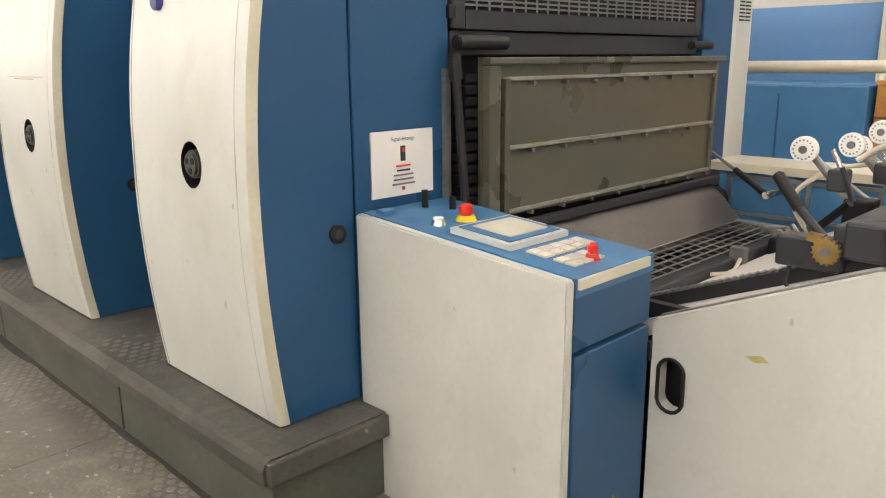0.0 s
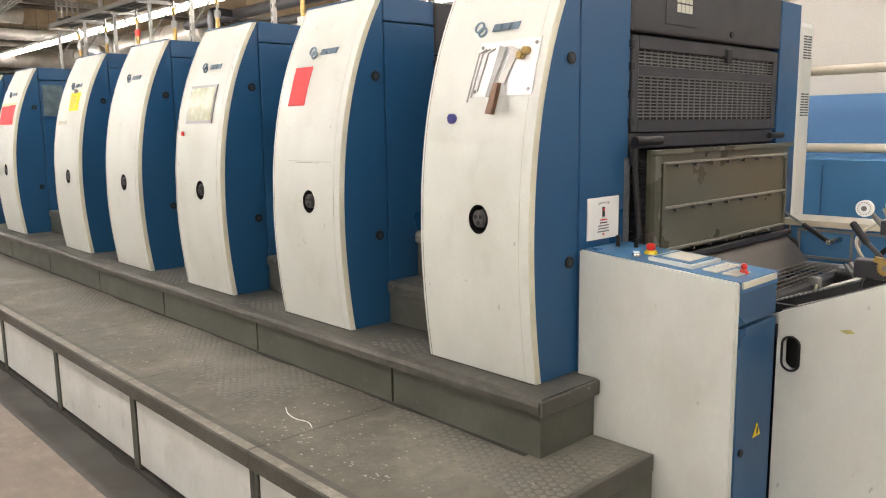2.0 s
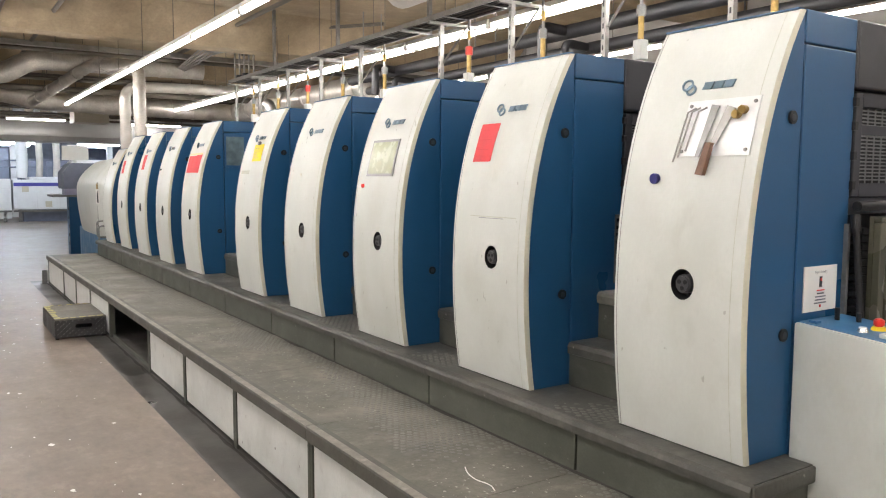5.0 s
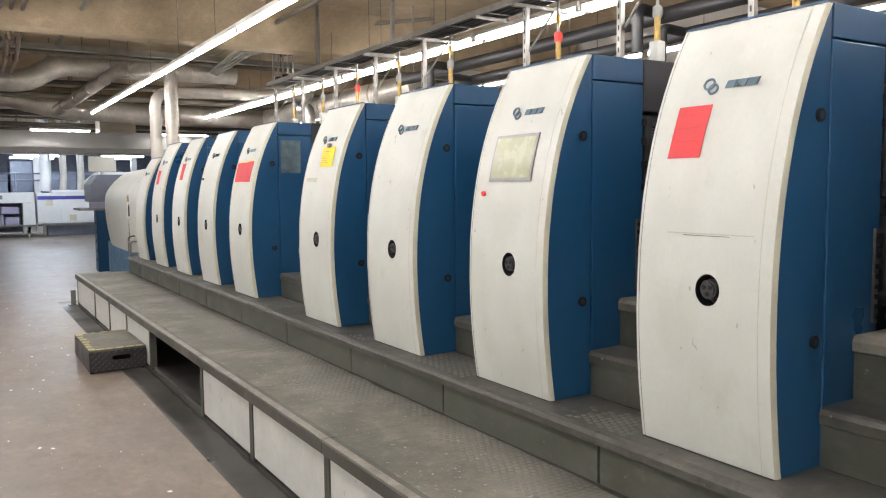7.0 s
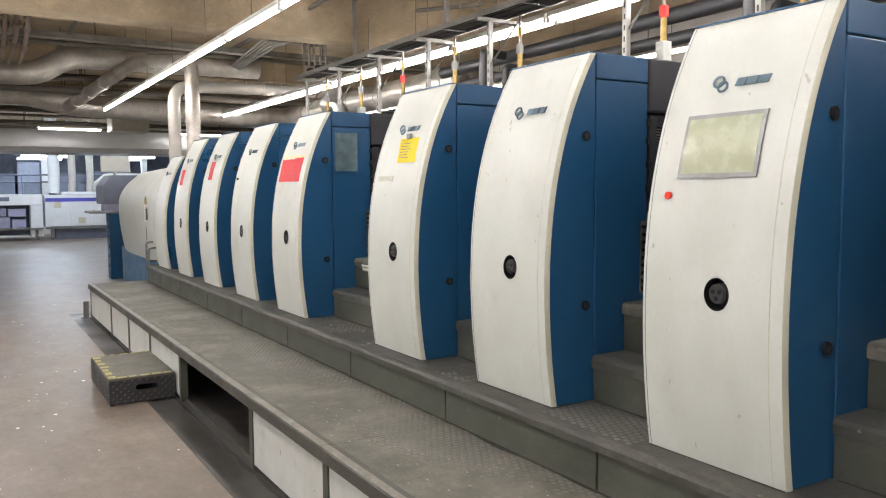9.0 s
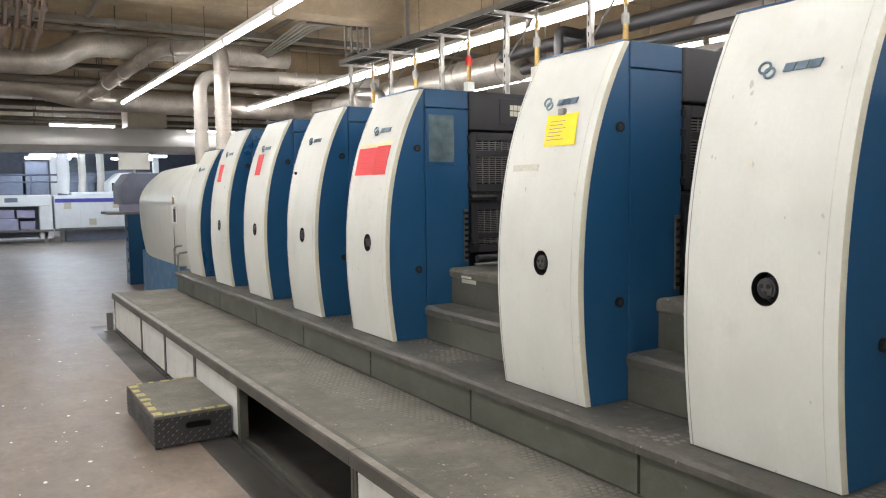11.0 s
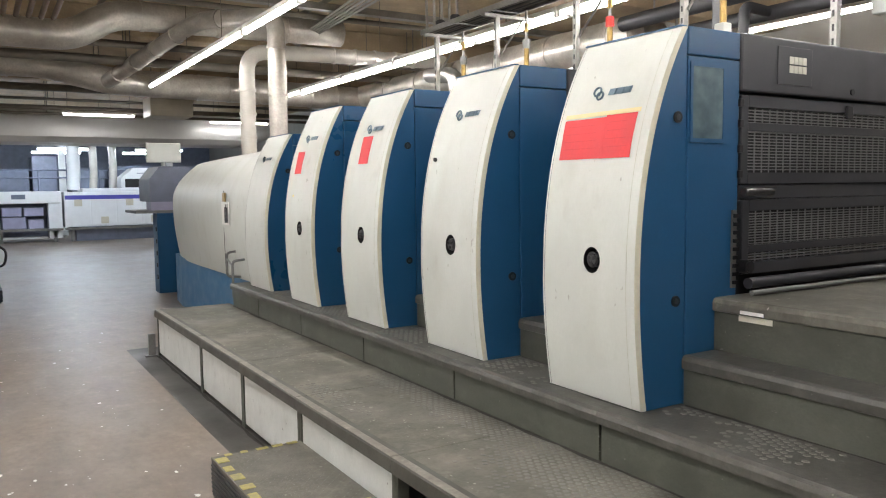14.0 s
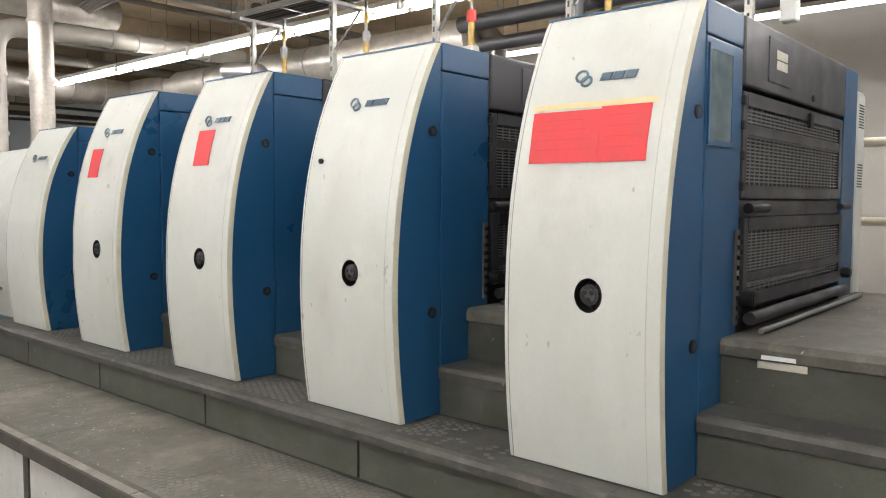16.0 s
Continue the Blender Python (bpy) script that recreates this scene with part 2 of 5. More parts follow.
def pipe(points, r, n=12, bm=None, bend=0.0, seg=5):
    """A round bar or pipe along points, its corners rounded by bend."""
    pts = [Vector(p) for p in points]
    if bend:
        out = [pts[0]]
        for a, b, c in zip(pts, pts[1:], pts[2:]):
            k = min(bend, (a - b).length * 0.49, (c - b).length * 0.49)
            s, e = b + (a - b).normalized() * k, b + (c - b).normalized() * k
            out += [(1 - u) ** 2 * s + 2 * u * (1 - u) * b + u * u * e for u in [i / seg for i in range(seg + 1)]]
        pts = out + [pts[-1]]
    b = bmesh.new() if bm is None else bm
    rings = []
    side = None
    for i, p in enumerate(pts):
        d = (pts[min(i + 1, len(pts) - 1)] - pts[max(i - 1, 0)]).normalized()
        if side is None:
            side = d.orthogonal().normalized()
        side = (side - d * side.dot(d)).normalized()
        up = d.cross(side)
        rings.append([b.verts.new(p + r * (math.cos(a) * side + math.sin(a) * up)) for a in [2 * math.pi * k / n for k in range(n)]])
    for u, v in zip(rings, rings[1:]):
        for k in range(n):
            b.faces.new((u[k], u[(k + 1) % n], v[(k + 1) % n], v[k]))
    b.faces.new(rings[0][::-1])
    b.faces.new(rings[-1])
    return b


def prism(outline, axis, a, b, bevel=0.0):
    """A flat outline of two coordinates, drawn out along the axis 'x', 'y' or 'z' from a to b."""
    def at(u, v, w):
        return {"x": (w, u, v), "y": (u, w, v), "z": (u, v, w)}[axis]
    bm = bmesh.new()
    lo = [bm.verts.new(at(u, v, a)) for u, v in outline]
    hi = [bm.verts.new(at(u, v, b)) for u, v in outline]
    n = len(lo)
    for i in range(n):
        bm.faces.new((lo[i], lo[(i + 1) % n], hi[(i + 1) % n], hi[i]))
    bm.faces.new(lo[::-1])
    bm.faces.new(hi)
    bmesh.ops.recalc_face_normals(bm, faces=bm.faces[:])
    if bevel:
        bmesh.ops.bevel(bm, geom=bm.edges[:], offset=bevel, segments=2, affect="EDGES")
    return bm


# ---------------------------------------------------------------- the hall
PROFILE = np.polyfit([0.62, 0.83, 1.02, 1.23, 1.46, 1.67, 1.86, 2.05], [0.852, 0.826, 0.813, 0.817, 0.840, 0.885, 0.955, 1.052], 4)


def front(z):
    return float(np.polyval(PROFILE, z))


UNITS = [1.335, 2.375, 3.412, 4.460, 5.500, 7.101, 8.132, 9.172, 10.206, 11.215]
WIDE = 0.55
CEIL = 3.95

structure("floor", box(-8, 9, -7, 40, -0.2, 0.0), FLOOR, "worn polished grey concrete hall floor", "floor")
# this strip also paints the contact shadow along the platform foot
structure("floor_strip", box(-0.09, 0.75, 0.4, 12.6, -0.01, 0.0015), FLOOR_DARK, "dark worn coated floor strip beside the platform with contact shadow painted in", "floor")
structure("ceiling", box(-8, 9, -7, 40, CEIL, CEIL + 0.2), CONCRETE, "warm beige bare concrete ceiling slab", "ceiling")
structure("wall_east", box(8.0, 8.3, -7, 40, 0, CEIL), WALLP, "white plastered hall wall", "wall")
structure("wall_partition", box(4.9, 5.1, -7, 2.28, 1.68, CEIL), WALLP, "white plastered upper partition wall", "wall")
structure("wall_partition_dado", box(4.894, 5.1, -7, 2.284, 0, 1.68), WALLB, "blue painted lower part of the partition wall", "wall")
structure("wall_west", box(-8.3, -8, -7, 40, 0, CEIL), WALLP, "white plastered hall wall", "wall")
structure("wall_south", box(-8.3, 8.3, -7.3, -7, 0, CEIL), WALLP, "white plastered hall wall", "wall")
structure("wall_north", box(-8.3, 8.3, 40, 40.3, 0, CEIL), FARGREY, "dim grey far hall wall", "wall")
for y in (-3.5, 1.5, 6.5, 11.5, 16.5, 21.5):
    structure("ceiling_beam", box(-8, 8, y, y + 0.35, CEIL - 0.38, CEIL, 0.02), CONCRETE, "beige concrete beam under the ceiling slab", "beam")


# ---------------------------------------------------------------- platform and steps
def platform_section(y0, y1, open_front):
    t = thing("platform_section", "grey rubber-topped working platform section with olive frame", "platform", group="platform sections along the press")
    part("deck", box(0.118, 0.76, y0 + 0.002, y1 - 0.002, 0.36, 0.41), TREAD, t)
    nose = prism([(0.09, 0.352), (0.115, 0.352), (0.115, 0.41), (0.16, 0.4105), (0.16, 0.413), (0.105, 0.413), (0.094, 0.404)], "y", y0 + 0.002, y1 - 0.002)
    part("nosing", nose, NOSE, t, "scuffed olive edge profile")
    part("worn_edge", box(0.0945, 0.132, y0 + 0.004, y1 - 0.004, 0.4125, 0.4155, 0.0012), WORN, t, "scuffed pale wear strip")
    part("post", box(0.112, 0.16, y1 - 0.026, y1 - 0.002, 0.004, 0.352), RISER, t)
    part("post", box(0.112, 0.16, y0 + 0.002, y0 + 0.026, 0.004, 0.352), RISER, t)
    part("bottom_rail", box(0.14, 0.16, y0 + 0.026, y1 - 0.026, 0.004, 0.03), RISER, t)
    if not open_front:
        part("front_panel", box(0.118, 0.132, y0 + 0.03, y1 - 0.03, 0.03, 0.348, 0.003), PANEL, t, "scuffed white front panel")
    return t


EDGES = [1.03, 2.00, 3.045, 4.08, 5.11, 6.12, 7.715, 8.75, 9.71, 10.70, 12.20]
for a, b in zip(EDGES, EDGES[1:]):
    platform_section(a, b, b == 7.715)
end_cap = thing("platform_end", "olive end cover of the working platform", "platform")
part("end_nosing", box(0.09, 1.035, 1.005, 1.029, 0.352, 0.413, 0.006), NOSE, end_cap)
part("end_panel", box(0.12, 1.035, 1.012, 1.026, 0.0, 0.35), RISER, end_cap)
part("end_deck", box(0.76, 1.035, 1.03, 1.26, 0.36, 0.41), TREAD, end_cap)
toe = thing("floor_bracket", "small grey steel bracket on the floor at the platform end", "bracket")
part("plate", box(0.0, 0.1, 12.16, 12.24, 0.0, 0.012), DULL, toe)
part("upright", box(0.03, 0.09, 12.18, 12.22, 0.012, 0.2, 0.004), DULL, toe)

# long kickstep on which the covers stand
SEAMS = [1.24, 2.0, 3.04, 4.11, 5.14, 6.19, 7.23, 8.27, 9.3, 10.34, 11.3, 12.02]
for a, b in zip(SEAMS, SEAMS[1:]):
    t = thing("step_section", "dark olive step with rounded grey rubber edge along the press", "step", group="step sections along the press")
    part("riser", box(0.745, 0.775, a + 0.012, b - 0.0015, 0.41, 0.565), RISER, t)
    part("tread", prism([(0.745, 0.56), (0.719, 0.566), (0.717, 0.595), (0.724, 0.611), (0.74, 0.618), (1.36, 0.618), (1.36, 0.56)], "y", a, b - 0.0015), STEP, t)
e = thing("step_end", "dark olive end of the step", "step")
part("end_riser", box(0.7755, 1.04, 1.2525, 1.28, 0.41, 0.562), RISER, e)
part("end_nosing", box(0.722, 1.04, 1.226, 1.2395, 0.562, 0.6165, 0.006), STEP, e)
e = thing("step_end", "olive far end of the step", "step")
part("end_riser", box(0.76, 1.3, 12.0, 12.03, 0.0, 0.56), RISER, e)


def stairs(y0, y1):
    t = thing("gallery_stairs", "dark olive steps with rubber treads between two units", "stairs", group="stairs between the units")
    for x, z, zz in ((1.035, 0.811, 0.618), (1.205, 1.02, 0.811)):
        part("riser", box(x + 0.012, x + 0.03, y0, y1, zz, z - 0.05), RISER, t)
        back = 1.25 if x < 1.1 else 2.9
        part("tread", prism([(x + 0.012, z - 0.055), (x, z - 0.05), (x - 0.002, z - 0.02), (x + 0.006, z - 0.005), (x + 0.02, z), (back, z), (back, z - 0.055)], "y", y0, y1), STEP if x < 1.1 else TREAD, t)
    return t


for a, b in zip(UNITS, UNITS[1:]):
    stairs(a + WIDE + 0.002, b - 0.002)

studs = bmesh.new()
rng = random.Random(4)
HEX = [(math.cos(math.pi / 3 * k + math.pi / 6), math.sin(math.pi / 3 * k + math.pi / 6)) for k in range(6)]


def stud(x, y, z, r=0.0135, h=0.0014):
    lo = [studs.verts.new((x + r * c, y + r * s, z)) for c, s in HEX]
    hi = [studs.verts.new((x + r * 0.78 * c, y + r * 0.78 * s, z + h)) for c, s in HEX]
    for i in range(6):
        studs.faces.new((lo[i], lo[(i + 1) % 6], hi[(i + 1) % 6], hi[i]))
    studs.faces.new(hi)


row, y = 0, 1.05
while y < 9.0:
    x = 0.20 + (0.0165 if row % 2 else 0)
    while x < (0.735 if y > 1.24 else 1.0):
        worn = noise.noise((x * 2.4, y * 0.9, 3.0)) + (x - 0.42) * 2.2
        if worn + rng.uniform(-0.12, 0.12) > 0.22:
            stud(x, y, 0.41)
        x += 0.033
    y, row = y + 0.0286, row + 1
for a, b in zip(UNITS, UNITS[1:]):
    y, row = a + WIDE + 0.02, 0
    while y < b - 0.02:
        x = 0.77 + (0.0165 if row % 2 else 0)
        while x < 1.02:
            if noise.noise((x * 3, y * 2, 0)) + rng.uniform(-0.2, 0.2) > -0.1:
                stud(x, y, 0.618)
            x += 0.033
        y, row = y + 0.0286, row + 1
tagged(part("anti_slip_studs", studs, STUD), "worn hexagonal rubber studs on the platform tread", "studs", kind="stuff")


# ---------------------------------------------------------------- printing units
def cover_mesh(w=WIDE, hole=True):
    """Bowed front shell with an oval opening; x by the profile, y from 0 to w."""
    bm = bmesh.new()
    yc, zc, ry, rz = 0.233, 1.174, 0.046, 0.051
    ys = [0.005, 0.10, yc - 0.07, yc + 0.07, 0.46, w - 0.02, w - 0.008]
    zs = [0.622 + 0.06 * k for k in range(8)] + [zc - 0.075, zc + 0.075] + [1.29 + 0.06 * k for k in range(13)] + [2.046]
    def f(y, z):
        return front(z) - 0.026 + (0.012 if y > w - 0.01 else 0)
    grid = [[bm.verts.new((f(y, z), y, z)) for y in ys] for z in zs]
    for i in range(len(zs) - 1):
        for j in range(len(ys) - 1):
            if hole and abs((zs[i] + zs[i + 1]) / 2 - zc) < 0.02 and abs((ys[j] + ys[j + 1]) / 2 - yc) < 0.02:
                ring = [bm.verts.new((f(0.2, zc + rz * math.sin(a)), yc + ry * math.cos(a), zc + rz * math.sin(a))) for a in [math.pi / 4 + 2 * math.pi * k / 32 for k in range(32)]]
                corner = [grid[i + 1][j + 1], grid[i + 1][j], grid[i][j], grid[i][j + 1]]
                for q in range(4):
                    for k in range(8):
                        a, b = ring[(q * 8 + k - 4) % 32], ring[(q * 8 + k - 3) % 32]
                        bm.faces.new((corner[q], b, a))
                    bm.faces.new((corner[q], corner[(q + 1) % 4], ring[(q * 8 + 4) % 32]))
                continue
            bm.faces.new((grid[i][j], grid[i][j + 1], grid[i + 1][j + 1], grid[i + 1][j]))
    # return edges: left, bottom and top
    for line in ([r[-1] for r in grid], grid[0], grid[-1]):
        back = [bm.verts.new((max(v.co.x + 0.05, 0.9) if line is not grid[-1] else v.co.x + 0.03, v.co.y, v.co.z)) for v in line]
        for k in range(len(line) - 1):
            bm.faces.new((line[k], line[k + 1], back[k + 1], back[k]))
    bmesh.ops.recalc_face_normals(bm, faces=bm.faces[:])
    return bm


def strip_along(y_a, dx_a, y_b, dx_b, z0=0.622, z1=2.046, n=24):
    """A curved strip that follows the bowed profile, with a little depth."""
    bm = bmesh.new()
    rows = []
    for k in range(n + 1):
        z = z0 + (z1 - z0) * k / n
        x = front(z)
        rows.append([bm.verts.new((x + dx_a, y_a, z)), bm.verts.new((x + dx_b, y_b, z)), bm.verts.new((x + dx_b + 0.01, y_b, z)), bm.verts.new((x + dx_a + 0.01, y_a, z))])
    for a, b in zip(rows, rows[1:]):
        for i in range(4):
            bm.faces.new((a[i], a[(i + 1) % 4], b[(i + 1) % 4], b[i]))
    bm.faces.new(rows[0])
    bm.faces.new(rows[-1][::-1])
    bmesh.ops.recalc_face_normals(bm, faces=bm.faces[:])
    return bm


def grille(x0, x1, y, z0, z1, rows, cols, name, parent, frame_w=0.045):
    """Guard frame with a bar lattice of wide slots."""
    fr = box(x0, x0 + frame_w, y, y + 0.03, z0, z1, 0.004)
    box(x1 - frame_w, x1, y, y + 0.03, z0, z1, 0.004, fr)
    box(x0 + frame_w, x1 - frame_w, y, y + 0.03, z0, z0 + frame_w, 0, fr)
    box(x0 + frame_w, x1 - frame_w, y, y + 0.03, z1 - frame_w, z1, 0, fr)
    g = part(name, fr, GUARD, parent)
    a, b, c, d = x0 + frame_w, x1 - frame_w, z0 + frame_w, z1 - frame_w
    lat = bmesh.new()
    def bar(u0, u1, w0, w1):
        vs = [lat.verts.new((u, v, w)) for w in (w0, w1) for u, v in ((u0, y + 0.006), (u1, y + 0.006), (u1, y + 0.0085), (u0, y + 0.0085))]
        for q in ((0, 1, 5, 4), (1, 2, 6, 5), (2, 3, 7, 6), (3, 0, 4, 7), (4, 5, 6, 7), (3, 2, 1, 0)):
            lat.faces.new([vs[i] for i in q])
    step = (d - c) / rows
    for k in range(1, rows):
        bar(a, b, c + k * step - step * 0.2, c + k * step + step * 0.2)
    for k in range(1, cols):
        x = a + (b - a) * k / cols
        bar(x - 0.003, x + 0.003, c, d)
    part("bar_lattice", lat, LATTICE, g)
    return g


def printing_unit(lower, hole=True):
    """A unit at y = 0. lower: with the lower grille guard."""
    t = thing("printing_unit", "printing unit with bowed cream front cover and blue sides", "printing unit", group="printing units of the press")
    c = part("front_cover", cover_mesh(hole=hole), CREAM, t, "bowed cream front cover", smooth=True)
    part("edge_trim", strip_along(0.001, -0.012, 0.005, -0.0265), TRIM, c, "yellowed cream edge trim", smooth=True)
    part("edge_groove", strip_along(WIDE - 0.032, -0.0268, WIDE - 0.0298, -0.0268), DULL, c)
    part("edge_groove", strip_along(0.047, -0.0266, 0.0490, -0.0266), GRIME, c)
    if hole:
        hw = part("hand_wheel", cyl((front(1.16) - 0.030, 0.230, 1.176), (front(1.16) + 0.03, 0.230, 1.176), 0.031, 24, bevel=0.006), HUB, t, "black plastic hand wheel", smooth=True)
        for k in range(3):
            a = 2 * math.pi * k / 3 + 0.5
            p = Vector((front(1.16) - 0.0315, 0.230 + 0.014 * math.cos(a), 1.176 + 0.014 * math.sin(a)))
            part("wheel_recess", cyl(p, p + Vector((0.004, 0, 0)), 0.0075, 10), BLACK, hw)
        ring = [(front(1.174 + 0.051 * math.sin(a)) - 0.026, 0.233 + 0.046 * math.cos(a), 1.174 + 0.051 * math.sin(a)) for a in [2 * math.pi * k / 32 for k in range(32)]]
        lin = bmesh.new()
        lo = [lin.verts.new(p) for p in ring]
        hi = [lin.verts.new((p[0] + 0.055, p[1], p[2])) for p in ring]
        for k in range(32):
            lin.faces.new((lo[k], lo[(k + 1) % 32], hi[(k + 1) % 32], hi[k]))
        part("opening_liner", lin, BLACK, c, "black rubber opening liner", smooth=True)
        part("opening_back", box(0.845, 0.855, 0.17, 0.30, 1.10, 1.245), BLACK, t)
    zs = [0.622 + 1.425 * k / 20 for k in range(21)]
    part("side_panel", prism([(front(z) - 0.008, z) for z in zs] + [(1.046, 2.047), (1.046, 0.622)], "y", 0.003, 0.022), BLUE, t, "dark blue curved side panel")
    part("far_inner_panel", prism([(front(z) + 0.004, z) for z in zs] + [(1.046, 2.047), (1.046, 0.622)], "y", WIDE - 0.05, WIDE - 0.03), BLUE, t)
    part("rear_side_panel", box(1.052, 1.345, 0.0, WIDE, 0.60, 1.942, 0.004), BLUE, t, "dark blue side panel")
    part("top_cap", box(1.052, 1.345, 0.0, WIDE, 1.947, 2.05, 0.004), BLUE, t)
    part("top_plate", box(1.02, 1.05, 0.01, WIDE - 0.02, 2.0475, 2.053), BLUE, t)
    # solid block; the darkness behind the guards is put into its colour
    part("inner_body", box(1.345, 2.6, 0.045, WIDE, 0.3, 1.99), INNER, t, "dark machinery block with the inner shade in its colour")
    for z in (1.712, 1.022):
        lk = part("lock", cyl((0.998, -0.004, z), (0.998, 0.004, z), 0.021, 20), BLACK, t, smooth=True)
        part("key_slot", cyl((0.998, -0.006, z), (0.998, -0.003, z), 0.011, 14), GUARD, lk)
    hood = part("hood", box(1.35, 2.585, -0.005, WIDE, 1.826, 2.052, 0.008), GUARD, t, "dark grey guard hood")
    part("access_plate", box(1.57, 1.80, -0.009, -0.004, 1.865, 2.02, 0.002), GUARD, hood)
    for i in range(2):
        for j in range(4):
            part("key_label", box(1.645 + j * 0.029, 1.670 + j * 0.029, -0.0115, -0.0085, 1.915 + i * 0.036, 1.945 + i * 0.036), KEYPAD, hood, "pale pushbutton label")
    part("hood_lock", cyl((2.1, -0.011, 1.86), (2.1, -0.004, 1.86), 0.014, 14), BLACK, hood)
    g = grille(1.36, 2.58, 0.0, 1.462, 1.812, 21, 24, "upper_guard", t)
    part("middle_bar", box(1.405, 2.535, 0.002, 0.02, 1.672, 1.705), GUARD, g)
    part("latch", box(2.06, 2.11, -0.012, 0.0, 1.74, 1.80, 0.006), BLACK, g)
    part("hinge_rod", cyl((1.34, -0.03, 1.43), (1.52, -0.03, 1.43), 0.017, 14, bevel=0.003), BLACK, t, smooth=True)
    part("hinge_rod", cyl((2.46, -0.03, 1.43), (2.60, -0.03, 1.43), 0.014, 14, bevel=0.003), BLACK, t, smooth=True)
    part("cross_rail", box(1.36, 2.58, 0.01, 0.04, 1.40, 1.458, 0.003), GUARD, t)
    for z in (1.50, 1.60, 1.70, 1.78):
        part("hinge_tab", box(1.338, 1.362, -0.012, 0.006, z - 0.015, z + 0.015, 0.003), BLACK, t)
    if lower:
        part("inner_roller", cyl((1.42, 0.028, 1.165), (2.5, 0.028, 1.165), 0.012, 12), CHROME, t, smooth=True)
        lg = grille(1.36, 2.58, -0.012, 1.10, 1.398, 19, 24, "lower_guard", t)
        part("middle_bar", box(1.405, 2.535, -0.012, 0.004, 1.185, 1.215), GUARD, lg)
        part("roller", cyl((1.38, -0.03, 1.065), (2.56, -0.03, 1.065), 0.022, 16), GUARD, t, smooth=True)
        part("guide_rail", cyl((1.33, -0.085, 1.036), (2.62, -0.085, 1.036), 0.010, 12), DULL, t, smooth=True)
        part("clamp_knob", cyl((1.355, -0.06, 1.135), (1.355, -0.01, 1.135), 0.028, 14, bevel=0.005), BLACK, t, smooth=True)
        part("clamp_knob", cyl((2.60, -0.05, 1.135), (2.60, -0.01, 1.135), 0.024, 14, bevel=0.005), BLACK, t, smooth=True)
        mark = part("scale_strip", box(1.305, 1.328, -0.012, -0.002, 1.05, 1.36), PLATE, t, "dirty grey scale strip")
        for k in range(9):
            part("clip", box(1.306, 1.332, -0.02, -0.01, 1.065 + k * 0.033, 1.08 + k * 0.033), INNER, mark)
    part("far_side_panel", box(2.60, 2.82, 0.0, WIDE, 0.6, 2.05, 0.004), BLUE, t)
    fc = part("far_cover", box(2.82, 3.0, 0.0, WIDE, 0.62, 1.98, 0.03), CREAM, t)
    for zz in (1.58, 1.86):
        for i in range(9):
            for j in range(2):
                part("vent_slot", box(2.865 + j * 0.05, 2.905 + j * 0.05, -0.002, 0.004, zz - 0.06 + i * 0.013, zz - 0.054 + i * 0.013), BLACK, fc)
    def on(y0, y1, z0, z1, lean=0.0):
        b = bmesh.new()
        zz = [(y0, z0), (y1, z0), (y1 - lean, z1), (y0 - lean, z1)]
        near = [b.verts.new((front(z) - 0.032, y, z)) for y, z in zz]
        far = [b.verts.new((front(z) - 0.024, y, z)) for y, z in zz]
        b.faces.new(near), b.faces.new(far[::-1])
        for i in range(4):
            b.faces.new((near[i], far[i], far[(i + 1) % 4], near[(i + 1) % 4]))
        bmesh.ops.recalc_face_normals(b, faces=b.faces[:])
        return b
    for k in range(3):
        part("badge_bar", on(0.155 + k * 0.041, 0.190 + k * 0.041, 1.815, 1.840, 0.006), LOGO, c)
    for cy, cz, r in ((0.338, 1.836, 0.017), (0.318, 1.818, 0.015)):
        pts = [(front(cz + r * math.sin(a)) - 0.030, cy + r * 1.15 * math.cos(a), cz + r * math.sin(a)) for a in [2 * math.pi * k / 18 for k in range(19)]]
        part("badge_ring", pipe(pts, 0.0042, 6), LOGO, c)
    return t


first = printing_unit(False)
first.location = (0, UNITS[0], 0)
proto = printing_unit(True)
proto.location = (0, UNITS[1], 0)
for y in UNITS[2:-1]:
    copy_thing(proto, pose(0, y, 0))
last = printing_unit(True, False)
last.location, last.scale = (0, UNITS[-1], 0.058), (1, 1, 0.906)
tagged(last, "lower plain end unit with bowed cream front cover")


